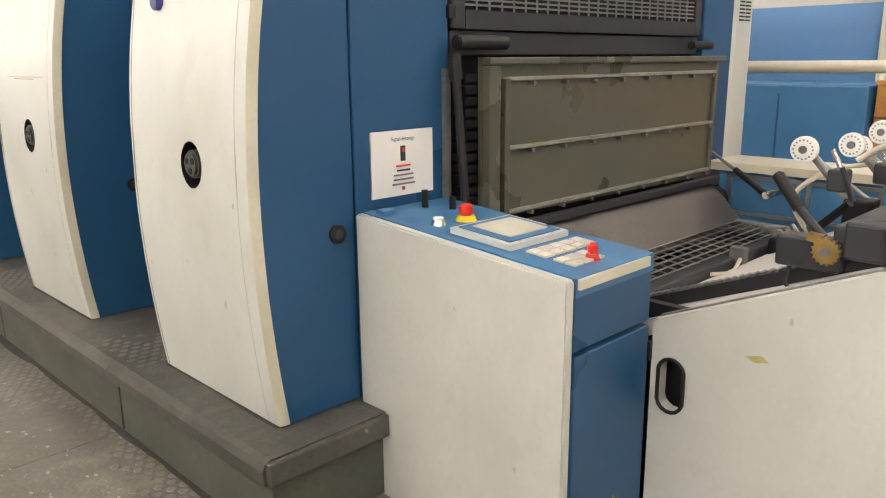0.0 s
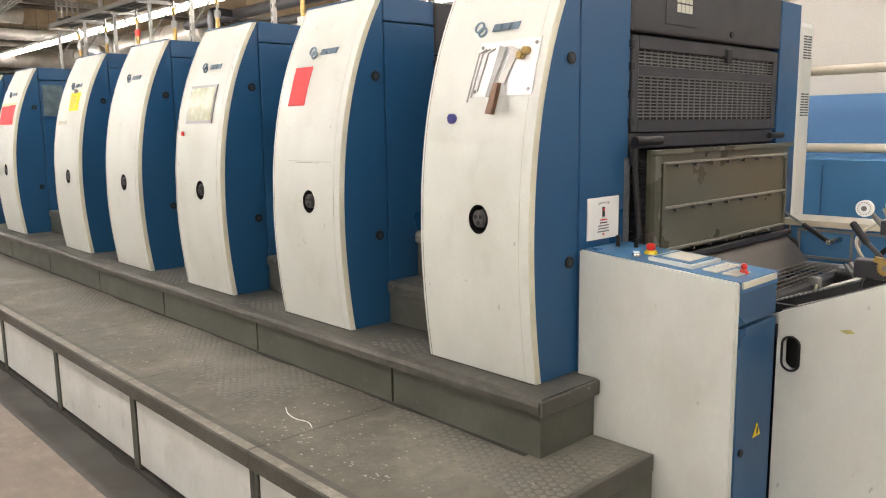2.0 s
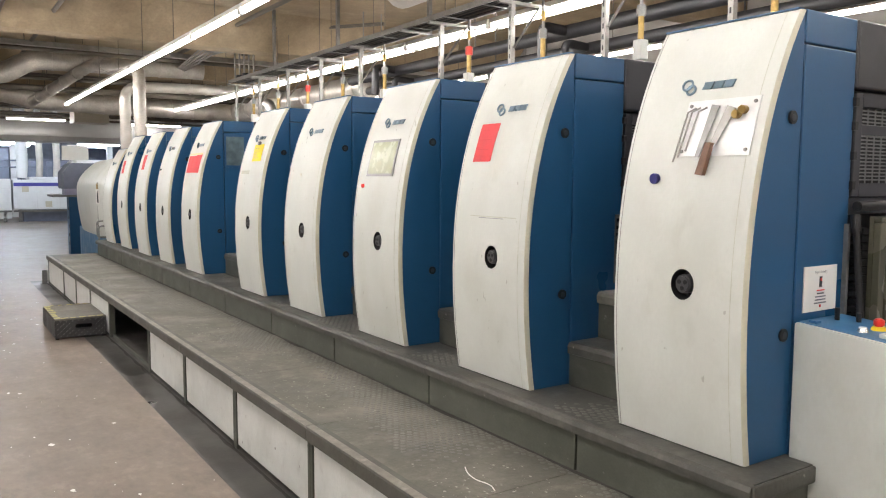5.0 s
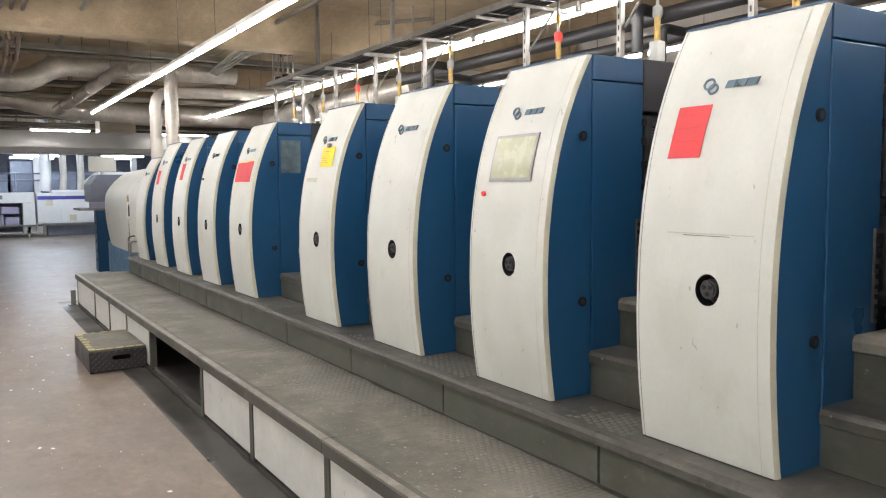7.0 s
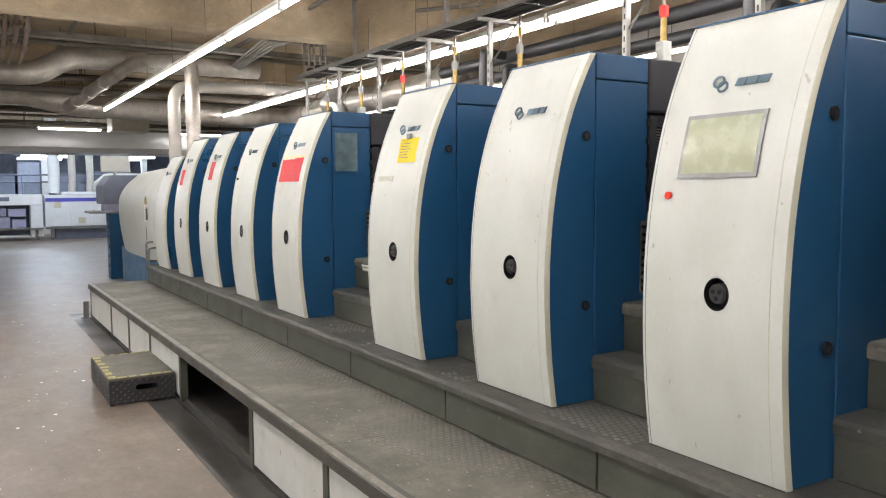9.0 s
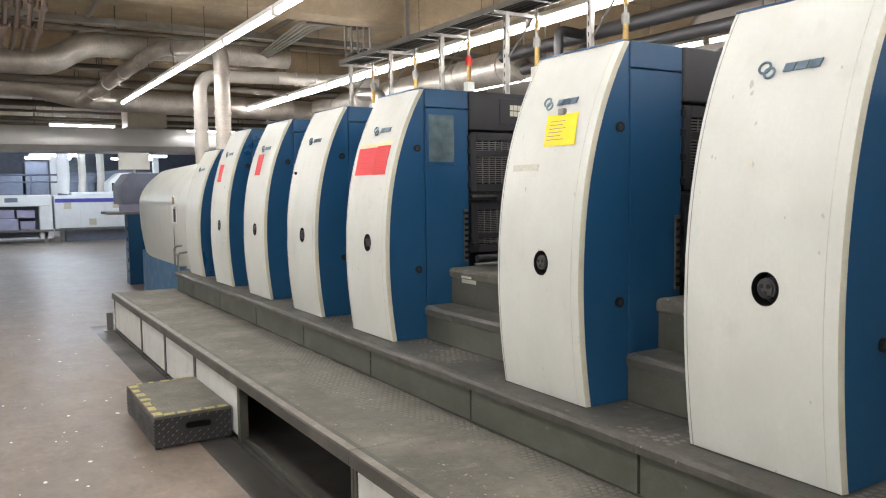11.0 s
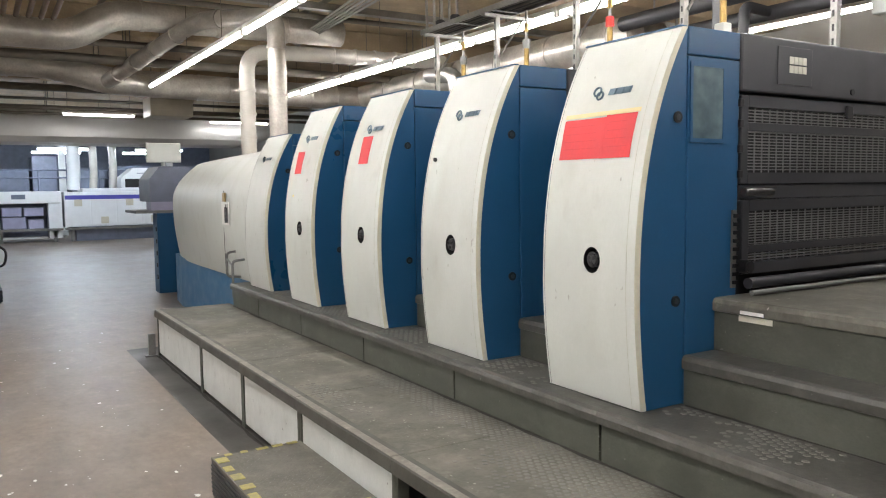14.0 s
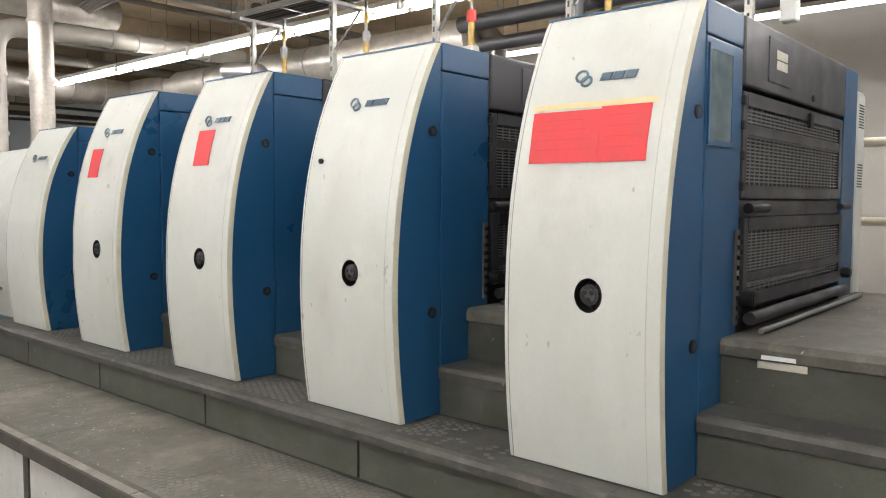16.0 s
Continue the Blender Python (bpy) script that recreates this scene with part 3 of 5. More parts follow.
# ---------------------------------------------------------------- delivery drum end
def drum_cover():
    t = thing("end_housing", "long rounded cream machine housing with blue skirt", "machine housing")
    zs = [0.60 + 1.24 * k / 16 for k in range(17)]
    def shape(s, z):
        return 0.98 - 0.10 * math.sin(math.pi * (z - 0.45) / 1.6) + (0.0 if z < 1.35 else 1.1 * (z - 1.35) ** 2.0) + 0.30 * s ** 6
    bm = bmesh.new()
    grid = [[bm.verts.new((shape(s, z), 11.78 + 4.3 * s, z - 0.10 * s * max(0, z - 1.2))) for s in [k / 18 for k in range(19)]] for z in zs]
    for a, b in zip(grid, grid[1:]):
        for i in range(18):
            bm.faces.new((a[i], a[i + 1], b[i + 1], b[i]))
    top = [bm.verts.new((2.6, v.co.y, v.co.z + 0.08)) for v in grid[-1]]
    for i in range(18):
        bm.faces.new((grid[-1][i], grid[-1][i + 1], top[i + 1], top[i]))
    end = [bm.verts.new((2.6, r[-1].co.y + 0.1, r[-1].co.z)) for r in grid]
    for i in range(16):
        bm.faces.new((grid[i][-1], end[i], end[i + 1], grid[i + 1][-1]))
    bmesh.ops.recalc_face_normals(bm, faces=bm.faces[:])
    part("cover", bm, CREAM, t, "rounded cream sheet-metal cover", smooth=True)
    sk = prism([(0.99, 12.05), (0.99, 15.1), (1.06, 15.7), (1.33, 16.08), (2.6, 16.15), (2.6, 12.05)], "z", 0.0, 0.62)
    part("skirt", sk, BLUE_TOP, t, "blue painted skirt")
    part("seam", pipe([(0.885 + 0.02 * abs(z - 1.1), 12.75, z) for z in (0.62, 0.9, 1.2, 1.45)], 0.003, 6), GUARD, t)
    return t


drum_cover()
tg = thing("plastic_tag", "small printed tags hanging on the cream housing", "tag")
part("sheet", box(0.866, 0.872, 12.50, 12.74, 1.12, 1.34), WHITE, tg)
part("clip", box(0.86, 0.872, 12.60, 12.68, 1.345, 1.43), BRASS, tg)
for k in range(4):
    part("print_bar", box(0.8635, 0.8665, 12.53 + 0.03 * k, 12.55 + 0.03 * k, 1.14, 1.32 - 0.03 * (k % 2)), INK, tg)
gp = thing("grab_handle", "bent grey steel grab handle on the housing", "handle")
part("bar", pipe([(0.95, 12.2, 0.42), (0.80, 12.2, 0.44), (0.80, 12.2, 0.80), (0.93, 12.2, 0.81)], 0.012, 10, bend=0.04), DULL, gp, smooth=True)
part("bar", pipe([(0.95, 12.45, 0.62), (0.82, 12.45, 0.63), (0.82, 12.45, 0.86), (0.93, 12.45, 0.87)], 0.012, 10, bend=0.04), DULL, gp, smooth=True)
part("crossbar", pipe([(0.80, 12.2, 0.76), (0.82, 12.45, 0.80)], 0.010, 10), DULL, gp, smooth=True)
ct = thing("delivery_console", "blue delivery control post with grey panel and sign", "console")
part("post", box(1.0, 1.30, 16.500, 16.800, 0.0, 1.14, 0.01), BLUE, ct)
for k in range(5):
    part("slot", box(0.994, 1.002, 16.550, 16.600, 0.2 + k * 0.17, 0.26 + k * 0.17), BLACK, ct)
part("panel", prism([(0.92, 1.30), (0.92, 1.62), (1.06, 1.80), (1.6, 1.80), (1.6, 1.30)], "y", 16.500, 17.300, 0.008), FARGREY, ct, "blue-grey sloped panel")
part("shelf", box(0.72, 1.5, 16.500, 17.350, 1.14, 1.18, 0.006), DULL, ct)
part("louvre", box(0.93, 1.5, 16.505, 16.850, 1.18, 1.30), LILAC, ct)
part("monitor_back", box(0.94, 1.42, 16.750, 16.810, 1.86, 2.14, 0.01), CREAM, ct, "cream monitor back")
part("monitor_arm", cyl((1.18, 16.830, 1.80), (1.18, 16.830, 1.9), 0.03, 12), CREAM, ct)

# ---------------------------------------------------------------- step box
sb = thing("step_box", "dark chequer-plate step box with worn yellow edge tape", "step stool")
part("top", box(-0.34, 0.108, 7.845, 8.73, 0.178, 0.195, 0.003), TREAD, sb, "grooved worn tread")
part("outer_side", box(-0.338, -0.326, 7.846, 8.728, 0.012, 0.178), DIAMOND, sb, "ribbed dark side")
for k in range(7):
    part("side_rib", box(-0.343, -0.337, 7.85, 8.725, 0.03 + k * 0.021, 0.038 + k * 0.021), DIAMOND, sb)
part("far_side", box(-0.326, 0.106, 8.715, 8.728, 0.012, 0.178), DIAMOND, sb)
out = [(-0.326, 0.012), (0.106, 0.012), (0.106, 0.178), (-0.326, 0.178)]
bm = bmesh.new()
hole = [(-0.09 + (0.055 if math.cos(a) > 0 else -0.055) + 0.020 * math.cos(a), 0.115 + 0.020 * math.sin(a)) for a in [math.pi / 12 + 2 * math.pi * k / 12 for k in range(12)]]
def plate_with_hole(outer, inner, y0, y1):
    b = bmesh.new()
    edges = []
    for loop in (outer, inner):
        vs = [b.verts.new((u, y0, v)) for u, v in loop]
        edges += [b.edges.new((vs[i], vs[(i + 1) % len(vs)])) for i in range(len(vs))]
    bmesh.ops.triangle_fill(b, edges=edges, use_beauty=True, use_dissolve=False)
    r = bmesh.ops.extrude_face_region(b, geom=b.faces[:])
    for v in r["geom"]:
        if isinstance(v, bmesh.types.BMVert):
            v.co.y = y1
    bmesh.ops.recalc_face_normals(b, faces=b.faces[:])
    return b
bm.free()
near = part("near_side", plate_with_hole(out, hole, 7.846, 7.860), DIAMOND, sb, "dark chequer plate with hand hole")
tears = bmesh.new()
for i in range(17):
    for j in range(7):
        u, w = -0.315 + i * 0.0255, 0.027 + j * 0.0235
        if abs(u + 0.09) < 0.1 and abs(w - 0.115) < 0.035:
            continue
        d = 0.0085 if (i + j) % 2 else -0.0085
        vs = [tears.verts.new(p) for p in ((u - d, 7.8455, w - 0.0085), (u + 0.002, 7.8445, w - 0.002), (u + d, 7.8455, w + 0.0085), (u - 0.002, 7.8445, w + 0.002))]
        tears.faces.new(vs)
tagged(part("tread_pattern", tears, DULL, near), kind="stuff")
top_tears = bmesh.new()
for i in range(16):
    for j in range(33):
        u, w = -0.315 + i * 0.0262, 7.87 + j * 0.0262
        d = 0.009 if (i + j) % 2 else -0.009
        top_tears.faces.new([top_tears.verts.new(p) for p in ((u - d, w - 0.009, 0.1952), (u + 0.0022, w - 0.0022, 0.1966), (u + d, w + 0.009, 0.1952), (u - 0.0022, w + 0.0022, 0.1966))])
tagged(part("tread_pattern", top_tears, STUD, sb), kind="stuff")
for x, y in ((-0.32, 7.87), (0.08, 7.87), (-0.32, 8.70), (0.08, 8.70)):
    part("foot", box(x - 0.014, x + 0.014, y - 0.014, y + 0.014, 0.0, 0.012), BLACK, sb)
tr = random.Random(9)
for k in range(7):
    y = 7.87 + k * 0.125
    part("edge_tape", box(-0.335, -0.285 + tr.uniform(-0.01, 0.01), y, y + tr.uniform(0.05, 0.085), 0.1955, 0.1985), YTAPE, sb, "worn yellow tape")
for k in range(5):
    x = -0.28 + k * 0.078
    part("edge_tape", box(x, x + tr.uniform(0.04, 0.07), 7.85, 7.882, 0.1955, 0.1985), YTAPE, sb, "worn yellow tape")
    part("edge_tape", box(x, x + tr.uniform(0.03, 0.06), 8.70, 8.727, 0.1955, 0.1985), YTAPE, sb, "worn yellow tape")


# ---------------------------------------------------------------- things on the covers
def on_cover(name, parent, unit, y0, y1, z0, z1, mat, lift=0.0, thick=0.0015, lean=0.0, label="", wave=0.0):
    """A thin sheet that lies on the bowed cover of a unit, y from the unit's near edge."""
    bm = bmesh.new()
    n, m = 8, 4
    base = UNITS[unit]
    def v(i, j, d):
        z = z0 + (z1 - z0) * i / n
        y = y0 + (y1 - y0) * j / m + lean * (i / n)
        out_ = (0.027 + lift + d) / 1.0 + wave * math.sin(5 * i / n + 3 * j / m)
        return bm.verts.new((front(z) - out_, base + y, z))
    lo = [[v(i, j, 0.0) for j in range(m + 1)] for i in range(n + 1)]
    hi = [[v(i, j, thick) for j in range(m + 1)] for i in range(n + 1)]
    for g in (lo, hi):
        for i in range(n):
            for j in range(m):
                bm.faces.new((g[i][j], g[i][j + 1], g[i + 1][j + 1], g[i + 1][j]))
    for i in range(n):
        for j in (0, m):
            bm.faces.new((lo[i][j], lo[i + 1][j], hi[i + 1][j], hi[i][j]))
    for j in range(m):
        for i in (0, n):
            bm.faces.new((lo[i][j], lo[i][j + 1], hi[i][j + 1], hi[i][j]))
    bmesh.ops.recalc_face_normals(bm, faces=bm.faces[:])
    return part(name, bm, mat, parent, label, smooth=True)


def note(unit, y0, y1, z0, z1, mat, label, lean=0.0, lines=0):
    t = thing("paper_note", label, "paper note")
    on_cover("sheet", t, unit, y0, y1, z0, z1, mat, 0.001, lean=lean, wave=0.001)
    r = random.Random(unit)
    for k in range(lines):
        z = z1 - 0.03 - k * (z1 - z0 - 0.04) / lines
        on_cover("print_bar", t, unit, y1 - 0.02 - (y1 - y0 - 0.04) * r.uniform(0.5, 1.0) + lean * 0.5, y1 - 0.02 + lean * 0.5, z, z + 0.003, REDINK if mat is RED else GREYINK, 0.0036, 0.0006)
    return t


note(1, 0.312, 0.445, 1.595, 1.767, RED, "red paper sheet taped to the cream cover", -0.009, 3)
t = note(4, 0.100, 0.290, 1.647, 1.777, YELLOW, "yellow printed sheet clipped to the cream cover", 0.02, 6)
part("bulldog_clip", box(front(1.785) - 0.045, front(1.785) - 0.024, 5.5 + 0.20, 5.5 + 0.235, 1.772, 1.80, 0.005), DULL, t)
note(5, 0.236, 0.478, 1.567, 1.728, RED, "red paper sheets taped to the cream cover", 0.008, 4)
t = note(5, 0.080, 0.242, 1.566, 1.734, RED, "red paper sheet overlapping another on the cover", 0.003, 4)
on_cover("masking_tape", t, 5, 0.07, 0.492, 1.735, 1.752, MASK, 0.0, 0.0008, label="pale yellow masking tape")
note(7, 0.231, 0.364, 1.612, 1.783, RED, "red paper sheet taped to the cream cover", 0.015)
note(8, 0.295, 0.420, 1.572, 1.735, RED, "faded red paper sheet on the cream cover", 0.01)
note(4, 0.30, 0.47, 1.55, 1.577, GRIME, "faint grimy tape remains on the cream cover")
sc = thing("scrape_marks", "long grey scrape across the cream cover", "scrape")
on_cover("scrape", sc, 1, 0.075, 0.405, 1.349, 1.353, GRIME, 0.0002, 0.0004)
on_cover("scrape", sc, 1, 0.16, 0.34, 1.344, 1.346, GREYINK, 0.0002, 0.0004)

dsp = thing("display_panel", "yellowed rectangular display set in the cream cover", "display")
on_cover("bezel", dsp, 2, 0.126, 0.420, 1.530, 1.732, DULL, 0.0, 0.006, label="grey bezel")
on_cover("film", dsp, 2, 0.138, 0.408, 1.545, 1.719, SCREEN, 0.0065, 0.001, label="yellowed display film")
def button(unit, y, z, r, mat, label, h=0.012):
    t = thing("push_button", label, "button")
    x = front(z) - 0.026
    part("cap", cyl((x - h, UNITS[unit] + y, z), (x + 0.002, UNITS[unit] + y, z), r, 18, bevel=0.002), mat, t, smooth=True)
button(2, 0.448, 1.476, 0.012, REDP, "small red push button on the cream cover")
button(0, 0.387, 1.520, 0.018, CAP, "dark blue plug button on the cream cover", 0.016)
button(3, 0.319, 1.540, 0.012, KEYPAD, "small yellowed plug on the cream cover", 0.004)
button(6, 0.455, 1.606, 0.011, BLACK, "small black plug on the cream cover")
button(8, 0.391, 1.409, 0.01, YELP, "tiny yellow sticker dot on the cover", 0.002)

board = thing("magnetic_tool_plate", "scratched steel tool plate on the cream cover", "tool plate")
on_cover("plate", board, 0, 0.035, 0.307, 1.593, 1.777, BRIGHT, 0.002, 0.004)
for y, z in ((0.05, 1.61), (0.05, 1.76), (0.292, 1.76), (0.292, 1.61)):
    part("screw", cyl((front(z) - 0.037, UNITS[0] + y, z), (front(z) - 0.03, UNITS[0] + y, z), 0.006, 10), DULL, board)
def tool(name, label, pts, r, mat, dy=0.0):
    t = thing(name, label, "tool")
    part("shaft", pipe([(front(z) - 0.042, UNITS[0] + y, z) for y, z in pts], r, 8), mat, t, smooth=True)
    return t
for y, z0 in ((0.315, 1.575), (0.298, 1.59), (0.272, 1.61)):
    tool("hex_key", "thin steel hex key held on the tool plate", [(y, z0), (y - 0.02, 1.74), (y - 0.05, 1.752)], 0.003, STEEL)
kn = thing("palette_knife", "steel ink spatula with worn brown wooden handle", "spatula")
def blade(y0, z0, y1, z1, w0, w1, x_off, th):
    b = bmesh.new()
    d = Vector((0, y1 - y0, z1 - z0)).normalized()
    s = Vector((0, -d.z, d.y))
    lo, hi = [], []
    for y, z, w in ((y0, z0, w0), (y1, z1, w1)):
        for k in (-1, 1):
            p = Vector((front(z) - x_off, UNITS[0] + y, z)) + s * w * k
            lo.append(b.verts.new(p)), hi.append(b.verts.new(p - Vector((th, 0, 0))))
    for q in ((lo[0], lo[1], lo[3], lo[2]), (hi[0], hi[2], hi[3], hi[1]), (lo[0], hi[0], hi[1], lo[1]), (lo[2], lo[3], hi[3], hi[2]), (lo[0], lo[2], hi[2], hi[0]), (lo[1], hi[1], hi[3], lo[3])):
        b.faces.new(q)
    bmesh.ops.recalc_face_normals(b, faces=b.faces[:])
    return b
part("blade", blade(0.168, 1.632, 0.128, 1.748, 0.011, 0.017, 0.040, 0.003), STEEL, kn)
part("handle", blade(0.183, 1.532, 0.168, 1.635, 0.014, 0.011, 0.050, 0.018), WOOD, kn, "brown wooden handle")
k2 = thing("ink_knife", "dark steel ink knife held on the tool plate", "spatula")
part("blade", blade(0.218, 1.59, 0.186, 1.757, 0.008, 0.015, 0.044, 0.003), DULL, k2)
for y, z in ((0.082, 1.735), (0.102, 1.722)):
    m_ = thing("round_magnet", "small round metal knob on the tool plate", "magnet")
    part("knob", cyl((front(z) - 0.055, UNITS[0] + y, z), (front(z) - 0.03, UNITS[0] + y, z), 0.014, 14, bevel=0.003), BRASS, m_, smooth=True)

pouch = thing("document_pouch", "clear plastic document pouch in blue frame on the side panel", "document pouch")
part("sheet", box(1.07, 1.245, UNITS[5] - 0.0045, UNITS[5] - 0.001, 1.635, 1.905), POUCH, pouch, "creased grey film")
fr = box(1.058, 1.072, UNITS[5] - 0.007, UNITS[5] - 0.001, 1.62, 1.92)
box(1.243, 1.257, UNITS[5] - 0.007, UNITS[5] - 0.001, 1.62, 1.92, 0, fr)
box(1.072, 1.243, UNITS[5] - 0.007, UNITS[5] - 0.001, 1.62, 1.636, 0, fr)
box(1.072, 1.243, UNITS[5] - 0.007, UNITS[5] - 0.001, 1.904, 1.92, 0, fr)
part("frame", fr, BLUE, pouch)
for (y0, y1, z0, z1, mat, lab) in ((6.87, 6.97, 0.972, 0.985, WHITE, "narrow white printed label on the stair riser"), (6.84, 6.985, 0.942, 0.964, KEYPAD, "tan paper label on the stair riser")):
    lb = thing("riser_label", lab, "label")
    x = 1.2145 if z0 < 0.965 else 1.2015
    part("strip", box(x, 1.218, y0, y1, z0, z1), mat, lb)


# ---------------------------------------------------------------- feeder end
con = thing("feeder_console", "white and blue feeder control console beside the press", "control console")
part("white_side", prism([(0.75, 0.0), (1.325, 0.0), (1.325, 1.062), (0.75, 1.02)], "x", 1.04, 1.062, 0.004), CREAM, con, "scuffed cream side panel")
part("end_upper", prism([(1.064, 0.885), (1.318, 0.885), (1.318, 1.015), (1.064, 1.015)], "y", 0.752, 0.80), BLUE, con, "blue upper end panel")
d = part("end_door", box(1.064, 1.316, 0.748, 0.79, 0.03, 0.875, 0.003), BLUE, con, "blue lower end door")
part("door_lock", cyl((1.10, 0.742, 0.475), (1.10, 0.75, 0.475), 0.013, 14), BLACK, d)
part("hinge", box(1.312, 1.324, 0.742, 0.752, 0.80, 0.84), BLACK, d)
part("hinge", box(1.312, 1.324, 0.742, 0.752, 0.14, 0.18), BLACK, d)
part("warning_sign", prism([(1.185, 0.50), (1.235, 0.50), (1.21, 0.543)], "y", 0.7445, 0.7475), YELP, d, "yellow triangular warning sign")
part("warning_bolt", prism([(1.205, 0.507), (1.214, 0.507), (1.217, 0.530), (1.208, 0.530)], "y", 0.7435, 0.7445), INK, d)
part("core", box(1.064, 1.318, 0.80, 1.325, 0.0, 0.99), BLUE, con)
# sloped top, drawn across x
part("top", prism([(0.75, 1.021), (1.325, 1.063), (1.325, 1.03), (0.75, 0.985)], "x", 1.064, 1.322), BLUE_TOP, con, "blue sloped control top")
part("front_edge", box(1.07, 1.30, 0.744, 0.750, 1.0, 1.019), TRIM, con, "yellowed chipped edge strip")


def slope(y):
    return 1.021 + (y - 0.75) * 0.073


def on_top(name, x0, x1, y0, y1, h, mat, label="", parent=con, lift=0.001):
    return part(name, prism([(y0, slope(y0) + lift), (y1, slope(y1) + lift), (y1, slope(y1) + lift + h), (y0, slope(y0) + lift + h)], "x", x0, x1), mat, parent, label)


on_top("screen_frame", 1.095, 1.28, 0.925, 1.085, 0.012, CREAM, "pale screen surround")
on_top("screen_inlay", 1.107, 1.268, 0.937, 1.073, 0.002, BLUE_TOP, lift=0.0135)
on_top("screen_glass", 1.13, 1.25, 0.955, 1.055, 0.002, KEYPAD, "dusty pale screen", lift=0.016)
for i in range(5):
    for j in range(2):
        on_top("key", 1.115 + i * 0.034, 1.143 + i * 0.034, 0.855 + j * 0.026, 0.877 + j * 0.026, 0.004, KEYPAD, "pale key")
for i in range(3):
    for j in range(2):
        on_top("key", 1.115 + i * 0.034, 1.143 + i * 0.034, 0.79 + j * 0.026, 0.812 + j * 0.026, 0.004, KEYPAD, "pale key")
def top_button(x, y, r, h, mat, base, label):
    z = slope(y)
    b = part("button_base", cyl((x, y, z), (x, y, z + 0.012), r * 1.5, 24, r2=r * 1.15), base, con)
    part("button_head", cyl((x, y, z + 0.012), (x, y, z + h), r, 24, bevel=0.004), mat, b, label, smooth=True)
top_button(1.2, 1.14, 0.016, 0.036, REDP, YELP, "red emergency stop head")
top_button(1.185, 0.8, 0.010, 0.032, REDP, REDP, "red rotary switch")
top_button(1.125, 1.15, 0.011, 0.016, WHITE, CHROME, "white push button")
on_top("socket", 1.08, 1.11, 1.275, 1.30, 0.008, BLUE_TOP)
part("stub", cyl((1.25, 1.23, slope(1.23)), (1.25, 1.23, slope(1.23) + 0.03), 0.008, 10), BLACK, con)
part("stub", cyl((1.21, 1.28, slope(1.28)), (1.21, 1.28, slope(1.28) + 0.04), 0.008, 10), BLACK, con)

sign = thing("instruction_sheet", "white laminated instruction sheet on the blue side panel", "sign")
part("sheet", box(1.095, 1.285, 1.3305, 1.3345, 1.085, 1.235), WHITE, sign)
part("signal_icon", box(1.182, 1.196, 1.3285, 1.3303, 1.165, 1.20), INK, sign)
part("red_lamp", box(1.185, 1.193, 1.327, 1.3285, 1.186, 1.195), REDP, sign)
part("red_lamp", box(1.186, 1.192, 1.327, 1.3303, 1.098, 1.106), REDP, sign)
for k, (w, mt) in enumerate(((0.022, REDP), (0.02, INK), (0.03, GREYINK), (0.03, GREYINK), (0.034, GREYINK))):
    part("text_bar", box(1.19 - w, 1.19 + w, 1.3285, 1.3303, 1.152 - k * 0.0105, 1.156 - k * 0.0105), mt, sign)
tc = bpy.data.curves.new("title", "FONT")
tc.body, tc.size, tc.align_x = "Signal-Anzeige", 0.0125, "CENTER"
tc.materials.append(INK)
to = new("title", tc)
to.parent = sign
to.matrix_local = pose(1.19, 1.3298, 1.212, 90, 0, 0)

fd = thing("paper_feeder", "cream feeder side frame with oval hand hole", "feeder")
out2 = [(0.743, 0.0), (0.743, 0.885), (0.36, 1.05), (0.0, 1.13), (-1.6, 1.13), (-1.6, 0.0)]
oval = [(0.698 + 0.027 * math.cos(a), 0.757 + (0.028 if math.sin(a) > 0 else -0.028) + 0.027 * math.sin(a)) for a in [math.pi / 16 + 2 * math.pi * k / 16 for k in range(16)]]
bm = plate_with_hole(out2, oval, 1.322, 1.352)
for v in bm.verts:
    v.co = Vector((v.co.y, v.co.x, v.co.z))
bmesh.ops.recalc_face_normals(bm, faces=bm.faces[:])
part("side_plate", bm, CREAM, fd, "scuffed cream side plate")
ring = [(1.320, 0.698 + 0.028 * math.cos(a), 0.757 + (0.028 if math.sin(a) > 0 else -0.028) + 0.028 * math.sin(a)) for a in [math.pi / 16 + 2 * math.pi * k / 16 for k in range(17)]]
part("hole_rim", pipe(ring, 0.004, 8), BLACK, fd, "black rubber rim")
part("inner_shade", box(1.38, 1.40, 0.6, 0.80, 0.6, 0.9), BLACK, fd)
part("yellow_scrape", prism([(0.555, 0.86), (0.525, 0.868), (0.51, 0.858), (0.535, 0.852)], "x", 1.3205, 1.3218), YTAPE, fd)
part("far_plate", prism([(1.3, 0.0), (1.3, 0.93), (0.3, 1.05), (-1.6, 1.13), (-1.6, 0.0)], "x", 2.72, 2.76), BLUE, fd, "blue far side plate")
# near-black filling paints the shade inside the feeder
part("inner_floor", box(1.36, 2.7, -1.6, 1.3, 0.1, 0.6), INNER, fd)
part("sheet_table", prism([(0.93, 0.805), (-0.4, 1.35), (-0.4, 1.30), (0.93, 0.77)], "x", 1.37, 2.62), PAPERSTACK, fd, "pale sheet lying on the feed table")
part("table_edge", prism([(0.745, 0.888), (0.36, 1.053), (0.0, 1.133), (0.0, 1.12), (0.36, 1.04), (0.745, 0.875)], "x", 1.353, 1.366), DULL, fd)
part("side_rack", prism([(0.95, 0.83), (0.40, 1.05), (0.40, 1.02), (0.95, 0.80)], "x", 1.50, 1.535), BLACK, fd, "black toothed rack")
